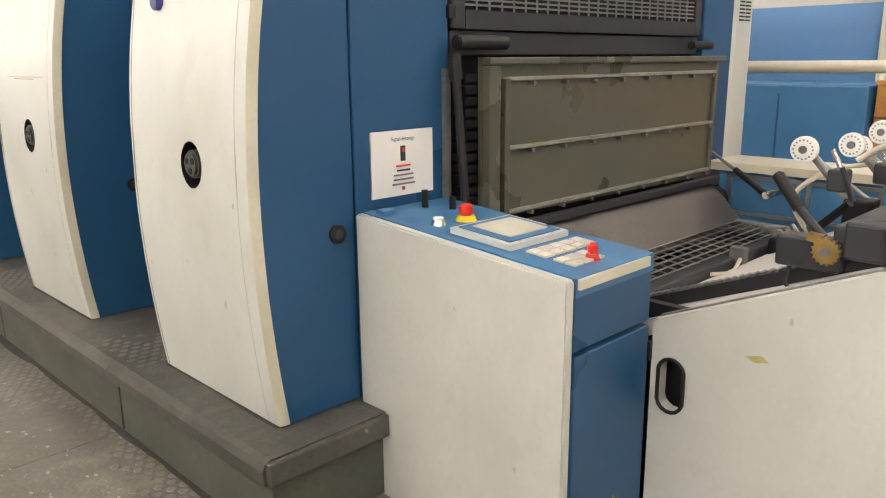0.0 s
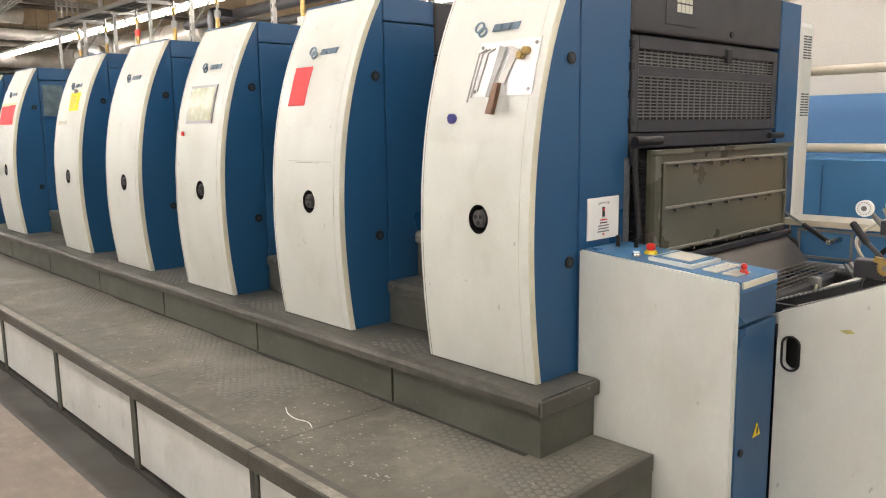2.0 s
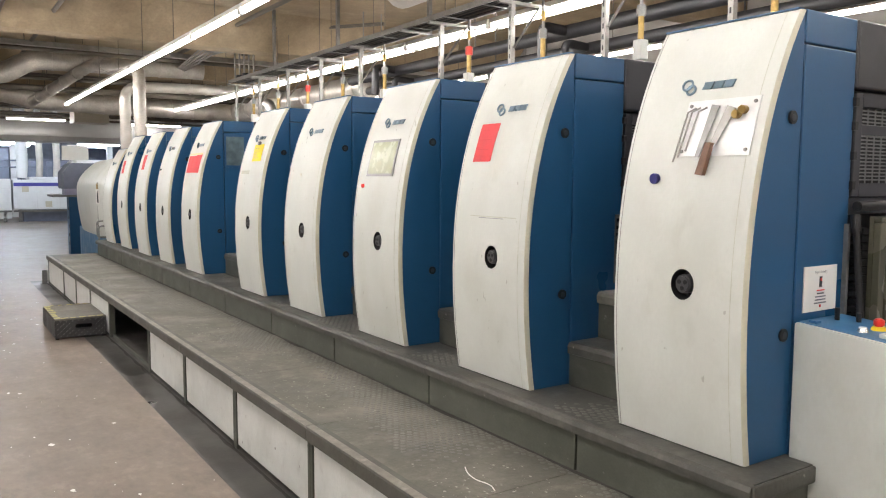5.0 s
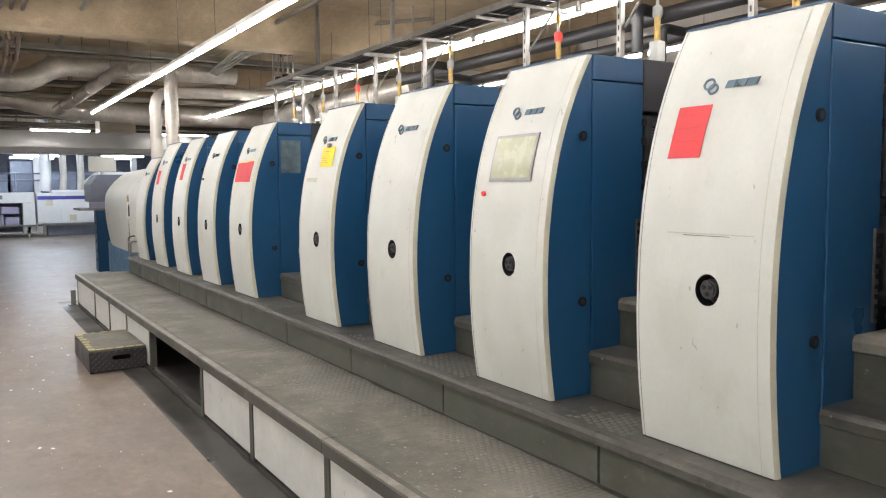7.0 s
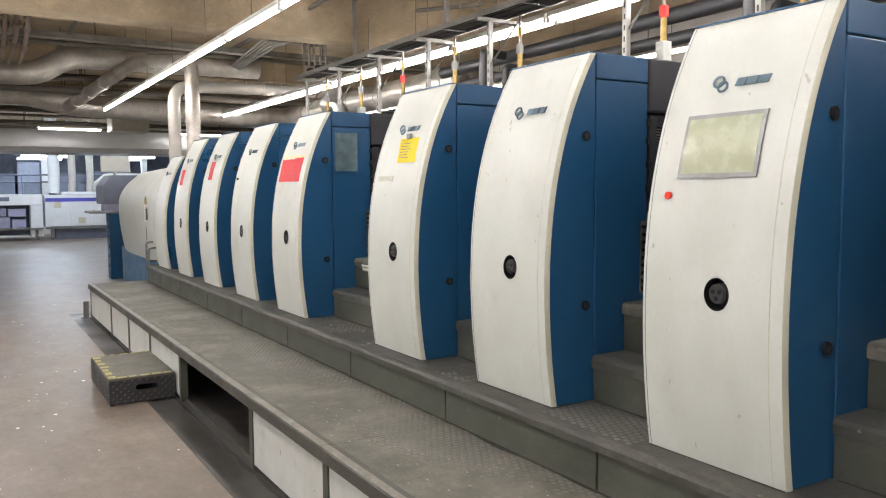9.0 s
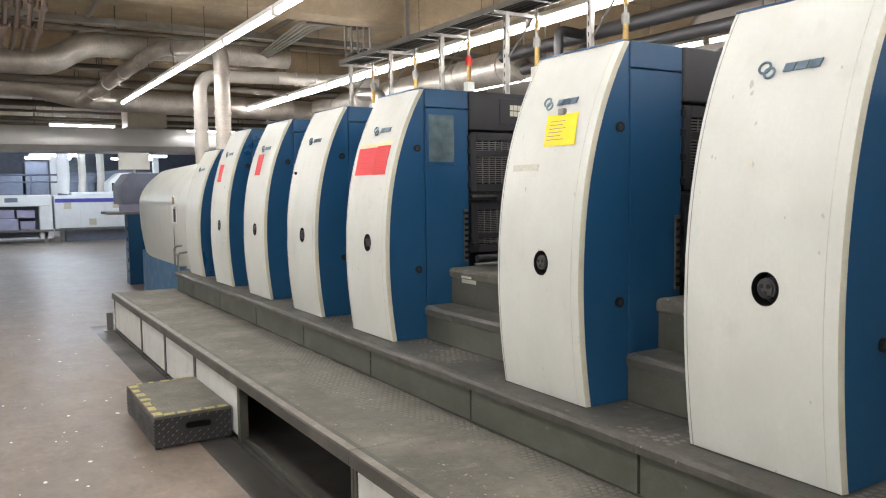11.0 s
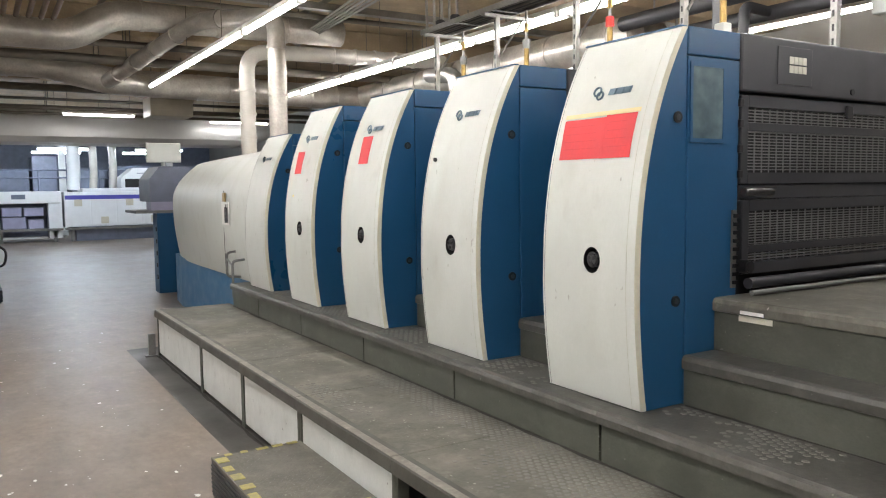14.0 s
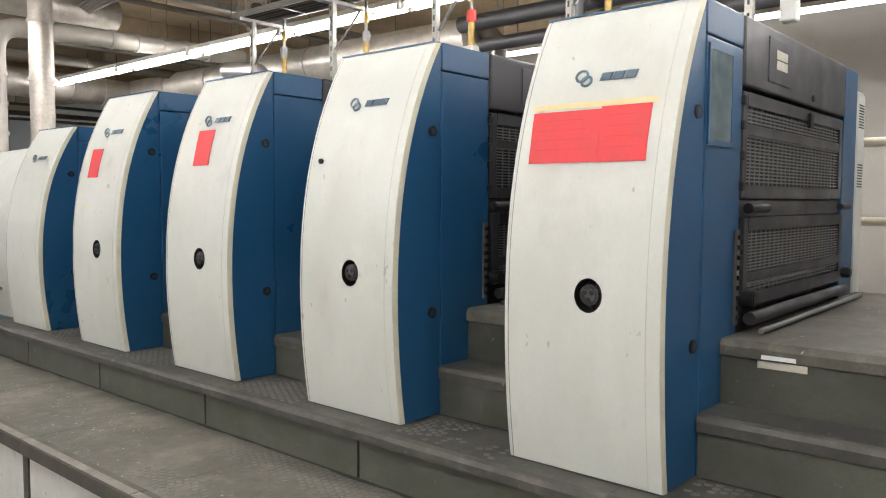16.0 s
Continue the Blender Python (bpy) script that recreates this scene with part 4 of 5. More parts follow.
for k in range(34):
    y = 0.94 - k * 0.0155
    z = 0.83 - (y - 0.95) * 0.4
    part("rack_tooth", box(1.502, 1.533, y - 0.004, y + 0.003, z, z + 0.006), DULL, fd)

# olive guard, drum plate and wire grid at the feed end
og = thing("sheet_guard", "worn olive-grey ribbed sheet guard at the feed end", "machine guard")
part("sheet", prism([(1.40, 1.00), (1.40, 1.395), (2.61, 1.395), (2.60, 0.985)], "y", 1.275, 1.29), OLIVE, og)
part("rim", box(1.40, 2.615, 1.25, 1.275, 1.378, 1.395, 0.003), OLIVE, og)
part("rim", box(1.40, 1.44, 1.25, 1.275, 1.0, 1.375, 0.003), OLIVE, og)
for z in (1.343, 1.173, 1.01):
    part("rib", box(1.482, 2.57, 1.262, 1.275, z - 0.005, z + 0.005, 0.002), OLIVE_EDGE, og)
    for k in range(8):
        part("bolt", cyl((1.58 + k * 0.138, 1.258, z - 0.012), (1.58 + k * 0.138, 1.275, z - 0.012), 0.006, 8), DULL, og)
part("rib", box(1.462, 1.482, 1.255, 1.275, 0.99, 1.345, 0.002), OLIVE, og)
part("rib", box(2.565, 2.58, 1.262, 1.275, 0.99, 1.345, 0.002), OLIVE, og)
rack = thing("side_lever", "black lever with chain of dark blocks beside the guard", "lever")
part("rod", cyl((1.335, 1.27, 1.05), (1.335, 1.30, 1.36), 0.011, 12), BLACK, rack)
part("grip", cyl((1.335, 1.30, 1.34), (1.335, 1.305, 1.405), 0.017, 12, bevel=0.004), BLACK, rack)
for k in range(12):
    part("block", box(1.352, 1.392, 1.285, 1.33, 1.04 + k * 0.027, 1.06 + k * 0.027, 0.002), INNER, rack)
part("backplate", box(1.32, 1.335, 1.318, 1.334, 1.03, 1.37), DULL, rack)
dp = thing("drum_plate", "curved dull steel plate below the guard", "machine plate")
pts = [(1.275, 0.965), (1.24, 0.95), (1.20, 0.915), (1.16, 0.87), (1.135, 0.845), (1.135, 0.82), (1.275, 0.85)]
part("plate", prism(pts, "x", 1.40, 2.57), PLATE, dp, smooth=True)
part("edge_bar", box(1.40, 2.60, 1.235, 1.262, 0.963, 0.985, 0.003), GUARD, dp)
part("end_cap", cyl((2.57, 1.25, 0.90), (2.60, 1.25, 0.90), 0.05, 20), BLACK, dp)
gr = thing("wire_grid", "dark wire safety grid over the feed rollers", "grid")
def gz(y):
    return 0.845 - (1.13 - y) * 0.12
for k in range(18):
    x = 1.62 + k * 0.052
    part("wire", pipe([(x, 1.13, gz(1.13)), (x, 0.985, gz(0.985))], 0.0025, 6), STEEL, gr)
for k in range(6):
    y = 1.13 - k * 0.028
    part("wire", pipe([(1.60, y, gz(y) + 0.003), (2.52, y, gz(y) + 0.003)], 0.0025, 6), STEEL, gr)
part("front_beam", box(1.44, 2.54, 0.935, 0.985, 0.79, 0.832, 0.006), GUARD, gr, "dark grey front beam")
part("side_beam", box(2.52, 2.56, 0.95, 1.14, 0.81, 0.85, 0.006), DULL, gr)
for x in (1.56, 2.10, 2.4):
    part("bracket", box(x, x + 0.035, 0.91, 0.955, 0.815, 0.862, 0.005), DULL, gr)
part("cable", pipe([(2.10, 0.92, 0.83), (2.02, 0.90, 0.81), (1.95, 0.93, 0.815)], 0.006, 8, bend=0.03), CAGE, gr, smooth=True)
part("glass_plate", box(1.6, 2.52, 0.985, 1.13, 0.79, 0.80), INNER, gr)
part("linkage", box(2.30, 2.54, 0.86, 0.93, 0.80, 0.86, 0.012), INNER, gr)
for k in range(4):
    part("linkage_pin", cyl((2.32 + k * 0.055, 0.85, 0.84), (2.35 + k * 0.055, 0.90, 0.885), 0.009, 8), DULL, gr)

st = thing("gas_strut", "black gas strut with steel ball end", "strut")
part("cylinder", cyl((2.585, 1.175, 1.012), (2.525, 1.045, 0.955), 0.011, 12), BLACK, st, smooth=True)
part("piston", cyl((2.64, 1.315, 1.075), (2.585, 1.175, 1.012), 0.0055, 10), DULL, st)
part("ball_end", cyl((2.50, 1.03, 0.95), (2.65, 1.03, 0.95), 0.013, 12, bevel=0.004), CHROME, st, smooth=True)
fb = thing("side_cover", "blue far side cover with grey framed panels", "machine cover")
part("plate", box(2.64, 2.67, 0.70, 1.26, 0.82, 1.0, 0.006), BLUE_TOP, fb)
for a, b in ((0.72, 0.95), (0.97, 1.22)):
    f2 = box(2.63, 2.64, a, b, 0.85, 0.862)
    box(2.63, 2.64, a, b, 0.978, 0.99, 0, f2)
    box(2.63, 2.64, a, a + 0.012, 0.862, 0.978, 0, f2)
    box(2.63, 2.64, b - 0.012, b, 0.862, 0.978, 0, f2)
    part("panel_frame", f2, DULL, fb)
part("ledge", box(2.62, 2.86, 0.70, 1.3, 1.002, 1.03), CAGE, fb)
pn = thing("rating_plate", "small dark printed rating plate on the blue column", "plate")
part("plate", box(2.63, 2.70, 1.329, 1.3345, 1.09, 1.15), GUARD, pn)
for k in range(3):
    part("print_bar", box(2.64, 2.69, 1.327, 1.329, 1.10 + k * 0.015, 1.105 + k * 0.015), KEYPAD, pn)
sc_ = thing("side_cabinet", "blue feeder side cabinet with white top", "cabinet")
part("body", box(2.80, 3.12, 0.0, 0.80, 0.0, 1.14, 0.006), BLUE_TOP, sc_)
part("top", box(2.79, 3.13, -0.01, 0.81, 1.14, 1.155, 0.003), WHITE, sc_)
tin = thing("blue_tin", "small round blue tin standing on the cabinet", "tin")
part("can", cyl((2.95, 0.55, 1.155), (2.95, 0.55, 1.20), 0.035, 20, bevel=0.003), BLUE_TOP, tin, smooth=True)

hl = thing("feed_lever_bar", "dark feed bar with lever, brass gear and brush wheels", "feed mechanism")
part("cross_bar", box(1.48, 2.62, 0.43, 0.48, 1.03, 1.09, 0.006), GUARD, hl, "dark grey cross bar")
part("bar_end", box(1.475, 1.53, 0.46, 0.58, 1.0, 1.06, 0.006), GUARD, hl)
part("bar_end", box(1.475, 1.52, 0.36, 0.46, 1.03, 1.10, 0.006), GUARD, hl)
part("lever", cyl((1.50, 0.50, 1.06), (1.505, 0.56, 1.115), 0.008, 12), GUARD, hl)
part("lever_grip", cyl((1.503, 0.55, 1.105), (1.515, 0.605, 1.17), 0.0115, 14, bevel=0.004), BLACK, hl, "black lever grip", smooth=True)
gear = []
for k in range(32):
    rr = 0.027 if k % 2 else 0.022
    gear.append((0.482 + rr * math.cos(2 * math.pi * k / 32), 1.043 + rr * math.sin(2 * math.pi * k / 32)))
part("gear", prism(gear, "x", 1.458, 1.470), BRASS, hl, "worn brass gear")
part("gear_hub", cyl((1.452, 0.482, 1.043), (1.476, 0.482, 1.043), 0.009, 12), DULL, hl)
part("gear_cam", prism([(0.50, 1.055), (0.52, 1.06), (0.515, 1.075), (0.49, 1.072)], "x", 1.46, 1.474), BRASS, hl)
part("hook", pipe([(1.48, 0.55, 1.0), (1.475, 0.555, 0.97), (1.47, 0.545, 0.955)], 0.004, 8), BLACK, hl)
part("round_knob", cyl((1.44, 0.35, 1.09), (1.49, 0.35, 1.09), 0.036, 28, bevel=0.005), BLACK, hl, "black knurled hand knob", smooth=True)
part("knob_face", cyl((1.436, 0.35, 1.09), (1.442, 0.35, 1.09), 0.02, 20), GUARD, hl)
part("knob_plate", box(1.49, 1.51, 0.26, 0.33, 1.07, 1.15, 0.003), DULL, hl)
part("side_arm", prism([(0.56, 0.985), (0.56, 1.03), (-0.1, 1.25), (-0.1, 1.18)], "x", 1.535, 1.56), GUARD, hl)
wr = random.Random(5)
for i, (x, y, z) in enumerate(((1.78, 0.655, 1.19), (2.0, 0.627, 1.184), (2.15, 0.608, 1.205), (2.3, 0.70, 1.15))):
    w = part("brush_wheel", cyl((x - 0.010, y, z), (x + 0.010, y, z), 0.029, 28, bevel=0.003), WHITE, hl, "white ribbed plastic wheel", smooth=True)
    part("wheel_hub", cyl((x - 0.013, y, z), (x + 0.013, y, z), 0.009, 14), DULL, w)
    for k in range(16):
        a = 2 * math.pi * k / 16
        part("wheel_slot", box(x - 0.0112, x - 0.0095, y + 0.021 * math.cos(a) - 0.0018, y + 0.021 * math.cos(a) + 0.0018, z + 0.021 * math.sin(a) - 0.0018, z + 0.021 * math.sin(a) + 0.0018), GREYINK, w)
    part("wheel_arm", cyl((x + 0.02, y, z), (x + 0.03, y - 0.12, z - 0.14), 0.009, 10), DULL, hl)
    part("arm_clamp", box(x + 0.005, x + 0.05, y - 0.09, y - 0.05, z - 0.09, z - 0.04, 0.006), GUARD, hl)
    part("arm_block", box(x + 0.0, x + 0.06, y - 0.15, y - 0.09, z - 0.19, z - 0.10, 0.006), INNER, hl)
    part("adjust_screw", cyl((x + 0.03, y - 0.08, z - 0.06), (x + 0.03, y - 0.05, z + 0.0), 0.006, 10), CHROME, hl)
    part("spring_rod", cyl((x + 0.045, y - 0.02, z - 0.03), (x + 0.05, y - 0.15, z - 0.12), 0.005, 8), DULL, hl)
    part("air_hose", pipe([(x + 0.03, y - 0.1, z - 0.02), (x + 0.06, y - 0.16, z + 0.03), (x + 0.1, y - 0.24, z - 0.02), (x + 0.12, y - 0.3, z - 0.1)], 0.006, 8, bend=0.05), PIPE_DARK if i % 2 else CAGE, hl, "thin air hose", smooth=True)
part("air_hose", pipe([(1.95, 0.70, 0.98), (1.90, 0.73, 1.06), (1.95, 0.66, 1.13), (2.1, 0.55, 1.14)], 0.006, 8, bend=0.05), CAGE, hl, "pale air hose", smooth=True)
for k in range(26):
    x, y = wr.uniform(1.62, 2.35), wr.uniform(0.22, 0.52)
    z = 1.10 + wr.uniform(0, 0.10)
    q = (x + wr.uniform(-0.05, 0.05), y + wr.uniform(-0.10, 0.10), z + wr.uniform(-0.07, 0.08))
    part("linkage_rod", cyl((x, y, z), q, wr.uniform(0.004, 0.010), 8), wr.choice([GUARD, DULL, INNER, CHROME]), hl)
    if k % 3 == 0:
        part("linkage_block", box(x - 0.02, x + 0.02, y - 0.02, y + 0.02, z - 0.03, z + 0.02, 0.005), wr.choice([GUARD, INNER]), hl)
part("steel_shaft", cyl((1.50, 0.30, 1.13), (2.62, 0.30, 1.13), 0.014, 12), CHROME, hl, smooth=True)

# ---------------------------------------------------------------- rails, cabinet and wall side of the hall
rl = thing("guard_rail", "cream painted tubular guard rail behind the press", "railing")
for z in (1.35, 1.757):
    part("rail", cyl((3.25, -2.0, z), (3.25, 12.0, z), 0.024, 14), CAGE, rl, smooth=True)
for y in (-2.0, 3.9, 8.0, 12.0):
    part("post", cyl((3.25, y, 0), (3.25, y, 1.757), 0.022, 14), CAGE, rl, smooth=True)
cb = thing("blue_cabinet", "large light blue steel cabinet behind the press", "cabinet")
part("body", box(4.3, 4.88, 1.3, 2.25, 0, 1.245, 0.01), BLUE_TOP, cb)
part("door_seam", box(4.296, 4.3, 1.74, 1.75, 0.05, 1.2), BLUE, cb)
wd = thing("wooden_cupboard", "orange-brown wooden cupboard against the partition wall", "cupboard")
part("body", box(4.35, 4.88, -0.9, 1.28, 0, 1.25, 0.01), OAK, wd)
part("drawer_seam", box(4.345, 4.35, -0.9, 1.28, 1.08, 1.09), WOOD, wd)
part("drawer_seam", box(4.345, 4.35, -0.9, 1.28, 0.9, 0.91), WOOD, wd)
part("top", box(4.33, 4.88, -0.92, 1.282, 1.25, 1.27, 0.004), OAK, wd)
wp = thing("wall_pipe", "cream vertical pipe in front of the wall", "pipe")
part("pipe", cyl((4.83, 1.40, 1.25), (4.83, 1.40, CEIL), 0.035, 16), CAGE, wp, smooth=True)


# ---------------------------------------------------------------- lamps
def lamp(x, y0, y1, z, n, tube=TUBE, label="long white fluorescent batten lamp in a seen or added row", twin=False):
    step = (y1 - y0) / n
    for k in range(n):
        t = thing("fluorescent_lamp", label, "ceiling lamp", group="rows of fluorescent lamps")
        a, b = y0 + k * step + 0.015, y0 + (k + 1) * step - 0.015
        part("housing", prism([(x - 0.03, z + 0.02), (x + 0.03, z + 0.02), (x + 0.022, z + 0.065), (x - 0.022, z + 0.065)], "y", a, b), WHITE, t)
        part("tube", cyl((x, a + 0.03, z), (x, b - 0.03, z), 0.022, 10), tube, t, "glowing white tube")
        for e2 in (a, b - 0.03):
            part("socket", box(x - 0.022, x + 0.022, e2, e2 + 0.03, z - 0.024, z + 0.02), WHITE, t)
        part("hanger", cyl((x, (a + b) / 2, z + 0.065), (x, (a + b) / 2, CEIL), 0.004, 6), PIPE, t)


lamp(1.06, -6.7, 16.9, 2.95, 16)
lamp(3.2, -6.3, 18.0, 2.95, 16)
lamp(3.42, -1.5, 18.0, 2.99, 13)
# unseen row behind the camera, added to brighten the cover fronts
lamp(-1.03, -6.8, 13.2, 2.95, 13, FILLTUBE)
lamp(5.35, 2.5, 18.0, 2.95, 10)
# second unseen row, added for the same fill light
lamp(-3.1, -6.8, 13.2, 2.95, 13, FILLTUBE)


# ---------------------------------------------------------------- overhead services
def duct(name, points, r, mat, label, bend=0.3, collars=0, n=20):
    t = thing(name, label, "duct")
    part("tube", pipe(points, r, n, bend=bend, seg=6), mat, t, smooth=True)
    for a, b in zip(points, points[1:]):
        a, b = Vector(a), Vector(b)
        ln = (b - a).length
        d = (b - a).normalized()
        k = 0.32
        while collars and k < ln - 0.28:
            p = a + d * k
            part("collar", cyl(p - d * 0.016, p + d * 0.016, r + 0.011, n), mat, t, smooth=True)
            k += collars
    return t


SILVER = "silver spiral-wound ventilation duct under the ceiling"
duct("ventilation_duct", [(-6.0, 15.0, 3.24), (-0.15, 15.0, 3.24), (0.3, 15.0, 3.53), (3.2, 15.0, 3.56)], 0.17, DUCT, SILVER, 0.2, 0.9)
duct("ventilation_duct", [(0.45, 16.6, 2.95), (1.15, 14.4, 3.44), (1.58, 13.6, 3.36), (1.66, 13.25, 3.30), (1.66, 13.25, 1.9)], 0.098, DUCT, "silver duct bending down into the press housing", 0.25, 0.5)
duct("ventilation_duct", [(1.62, 14.18, 1.75), (1.62, 14.18, 3.08), (2.4, 14.15, 3.10), (4.3, 14.1, 3.13)], 0.09, LAG, "pale lagged duct rising from the press housing", 0.25, 0.28)
duct("ventilation_duct", [(-6.0, 17.2, 3.2), (-0.3, 17.2, 3.22), (0.6, 17.2, 3.03), (4.5, 17.2, 2.97)], 0.19, DUCT, SILVER, 0.2, 0.45)
duct("ventilation_duct", [(4.6, 10.8, 2.98), (4.6, 17.2, 3.0)], 0.2, DUCT, "grey ventilation duct running along the hall", 0.2, 1.0)
duct("ventilation_duct", [(3.2, 1.8, 3.62), (3.2, 7.5, 3.62)], 0.22, LAG, "pale lagged duct under the ceiling", 0.2, 1.2)
for i, (y, z) in enumerate(((15.7, 3.3), (16.2, 3.4), (16.0, 3.15), (14.4, 3.62), (18.4, 3.3), (18.9, 3.1))):
    t = thing("service_pipe", "grey steel service pipe under the ceiling", "pipe", group="cross pipes under the ceiling")
    part("tube", cyl((-6.5, y, z), (7.8, y, z), 0.035 + 0.012 * (i % 3), 12), PIPE, t, smooth=True)
    for x in (-4.0, 0.6, 4.9):
        part("hanger", cyl((x, y, z), (x, y, CEIL), 0.008, 6), PIPE, t)
for k in range(6):
    x = -1.0 + k * 0.115
    t = thing("service_pipe", "rusty brown pipe with valves in a bundle under the ceiling", "pipe", group="pipe bundle with valves")
    part("tube", pipe([(x, 6.0, 3.62), (x, 11.6, 3.62), (x + 0.02, 12.5, 3.40), (x + 0.02, 13.0, 3.30), (x + 0.02, 14.2, 3.26)], 0.027, 10, bend=0.15), RUST, t, smooth=True)
    for y, z in ((12.35 + 0.12 * (k % 2), 3.44), (12.95 + 0.1 * (k % 2), 3.31)):
        v = part("valve", cyl((x + 0.02, y - 0.05, z + 0.014), (x + 0.02, y + 0.05, z - 0.014), 0.045, 12, bevel=0.008), RUST, t, smooth=True)
        part("valve_wheel", cyl((x + 0.02, y, z + 0.10), (x + 0.02, y, z + 0.112), 0.04, 12), RUST, v)
        part("spindle", cyl((x + 0.02, y, z), (x + 0.02, y, z + 0.10), 0.009, 8), DULL, v)
t = thing("perforated_channel", "perforated grey steel cable channel across the ceiling", "cable tray")
part("channel", box(-6.0, 7.5, 13.9, 14.02, 3.6, 3.68, 0.004), STEEL, t)
structure("ceiling_beam", prism([(11.0, CEIL), (11.5, 3.45), (11.9, 3.45), (12.4, CEIL)], "x", -8, 7.9, 0.01), CONCRETE, "beige sloping concrete rib under the ceiling slab", "beam")
for z, x in ((3.75, 2.6), (3.68, 0.2)):
    t = thing("service_pipe", "dark grey pipe running along the hall ceiling", "pipe")
    part("tube", cyl((x, -2, z), (x, 17, z), 0.03, 10), PIPE, t, smooth=True)
    for y in (1.0, 5.0, 9.0, 15.0):
        part("hanger", cyl((x, y, z), (x, y, CEIL), 0.008, 6), PIPE, t)
loop = thing("conduit_bundle", "bundle of bent galvanised conduits on hangers", "conduit")
for k in range(5):
    o = k * 0.06
    part("conduit", pipe([(2.88 - o * 0.3, 15.8, 3.50 + 0.012 * k), (2.70 - o, 12.75 - o, 3.53 + 0.012 * k), (2.86 + o * 0.5, 12.2, 3.56 + 0.012 * k), (2.86 + o * 0.9, 12.1 - o, 3.56 + 0.012 * k), (2.86 + o * 0.9, 12.08 - o, 3.04)], 0.014, 8, bend=0.07), STEEL, loop, smooth=True)
part("hanger", box(2.44, 3.14, 12.28, 12.32, 3.515, 3.535), PIPE, loop)
for x in (2.46, 3.12):
    part("rod", cyl((x, 12.3, 3.52), (x, 12.3, CEIL), 0.009, 8), PIPE, loop)
t = thing("service_pipe", "grey pipe with bends hanging from the ceiling", "pipe")
part("tube", pipe([(3.02, 12.25, 3.50), (3.30, 12.17, 3.54), (3.30, 12.17, 3.80), (3.6, 11.7, 3.86), (4.6, 10.4, 3.86)], 0.028, 10, bend=0.1), PIPE, t, smooth=True)

tray = thing("cable_tray", "galvanised cable ladder with cables above the press", "cable tray")
for x in (2.70, 2.98):
    part("rail", box(x, x + 0.018, -1.5, 11.95, 2.985, 3.035, 0.003), STEEL, tray)
for k in range(22):
    part("rung", box(2.718, 2.98, -1.3 + k * 0.6, -1.28 + k * 0.6, 2.987, 2.995), DULL, tray)
for k in range(8):
    part("cable", pipe([(2.737 + k * 0.031, -1.4 + i * 1.33, 3.015 + 0.006 * math.sin(i * 2.1 + k)) for i in range(11)], 0.0155, 8), PIPE_DARK if k % 2 else PIPE, tray, "dark cable", smooth=True)
for y in (0.3, 2.4, 4.5, 6.6, 8.7, 10.8):
    part("ceiling_hanger", box(3.0, 3.04, y, y + 0.04, 2.96, CEIL), STEEL, tray)
    part("cross_arm", box(2.68, 3.04, y, y + 0.04, 2.962, 2.985), STEEL, tray)
for y in (11.45, 11.72):
    part("cable_gland", cyl((2.80, y, 3.035), (2.80, y, 3.10), 0.05, 12, bevel=0.01), PIPE_DARK, tray, smooth=True)

for i, u in enumerate(UNITS):
    y = u + 0.48
    top = 2.95
    t = thing("service_post", "slotted galvanised post with bracket and hoses on a unit", "post", group="service posts on the units")
    part("upright", box(2.72, 2.76, y - 0.02, y + 0.02, 1.99, top, 0.002), STEEL, t)
    for k in range(11):
        part("slot", box(2.718, 2.7205, y - 0.006, y + 0.006, 2.12 + k * 0.075, 2.155 + k * 0.075), BLACK, t)
    part("arm", box(2.60, 3.2, y - 0.018, y + 0.018, 2.925, 2.955, 0.002), STEEL, t)
    part("brace", cyl((2.74, y - 0.03, 2.58), (3.0, y - 0.03, 2.925), 0.010, 8), STEEL, t)
    part("valve_block", box(2.93, 3.01, y - 0.16, y - 0.08, 2.36, 2.50, 0.01), CREAM, t, "cream valve box")
    part("regulator", cyl((2.97, y - 0.12, 2.50), (2.97, y - 0.12, 2.66), 0.022, 12), BRASS, t, "brass pressure regulator", smooth=True)
    part("regulator_cap", cyl((2.97, y - 0.12, 2.66), (2.97, y - 0.12, 2.74), 0.034, 12, bevel=0.006), REDP if i % 3 == 1 else DULL, t, smooth=True)
    if i % 3 == 1:
        part("hose", pipe([(2.97, y - 0.12, 2.36), (2.97, y - 0.10, 2.2), (2.6, y - 0.05, 2.28), (2.2, y, 2.2), (1.9, y + 0.02, 2.04)], 0.009, 8, bend=0.12), PIPE_DARK, t, "flexible hose", smooth=True)
    part("down_pipe", cyl((2.97, y - 0.12, 2.74), (2.97, y - 0.12, 2.985), 0.012, 8), STEEL, t)
    part("coupling", cyl((2.97, y - 0.12, 2.80), (2.97, y - 0.12, 2.88), 0.022, 10, bevel=0.004), BRASS, t, smooth=True)
for x, y, r, z in ((4.7, 10.6, 0.085, 3.02), (3.8, 13.0, 0.095, 2.8)):
    ex = thing("exhaust_pipe", "galvanised exhaust pipe behind the units", "pipe", group="exhaust pipes of the units")
    part("pipe", pipe([(x, y, 0.0), (x, y, z), (x + 0.1, y + 0.8, z + 0.1)], r, 16, bend=0.2), STEEL, ex, smooth=True)
    for h in (2.2, 2.5):
        part("collar", cyl((x, y, h), (x, y, h + 0.025), r + 0.008, 16), STEEL, ex, smooth=True)
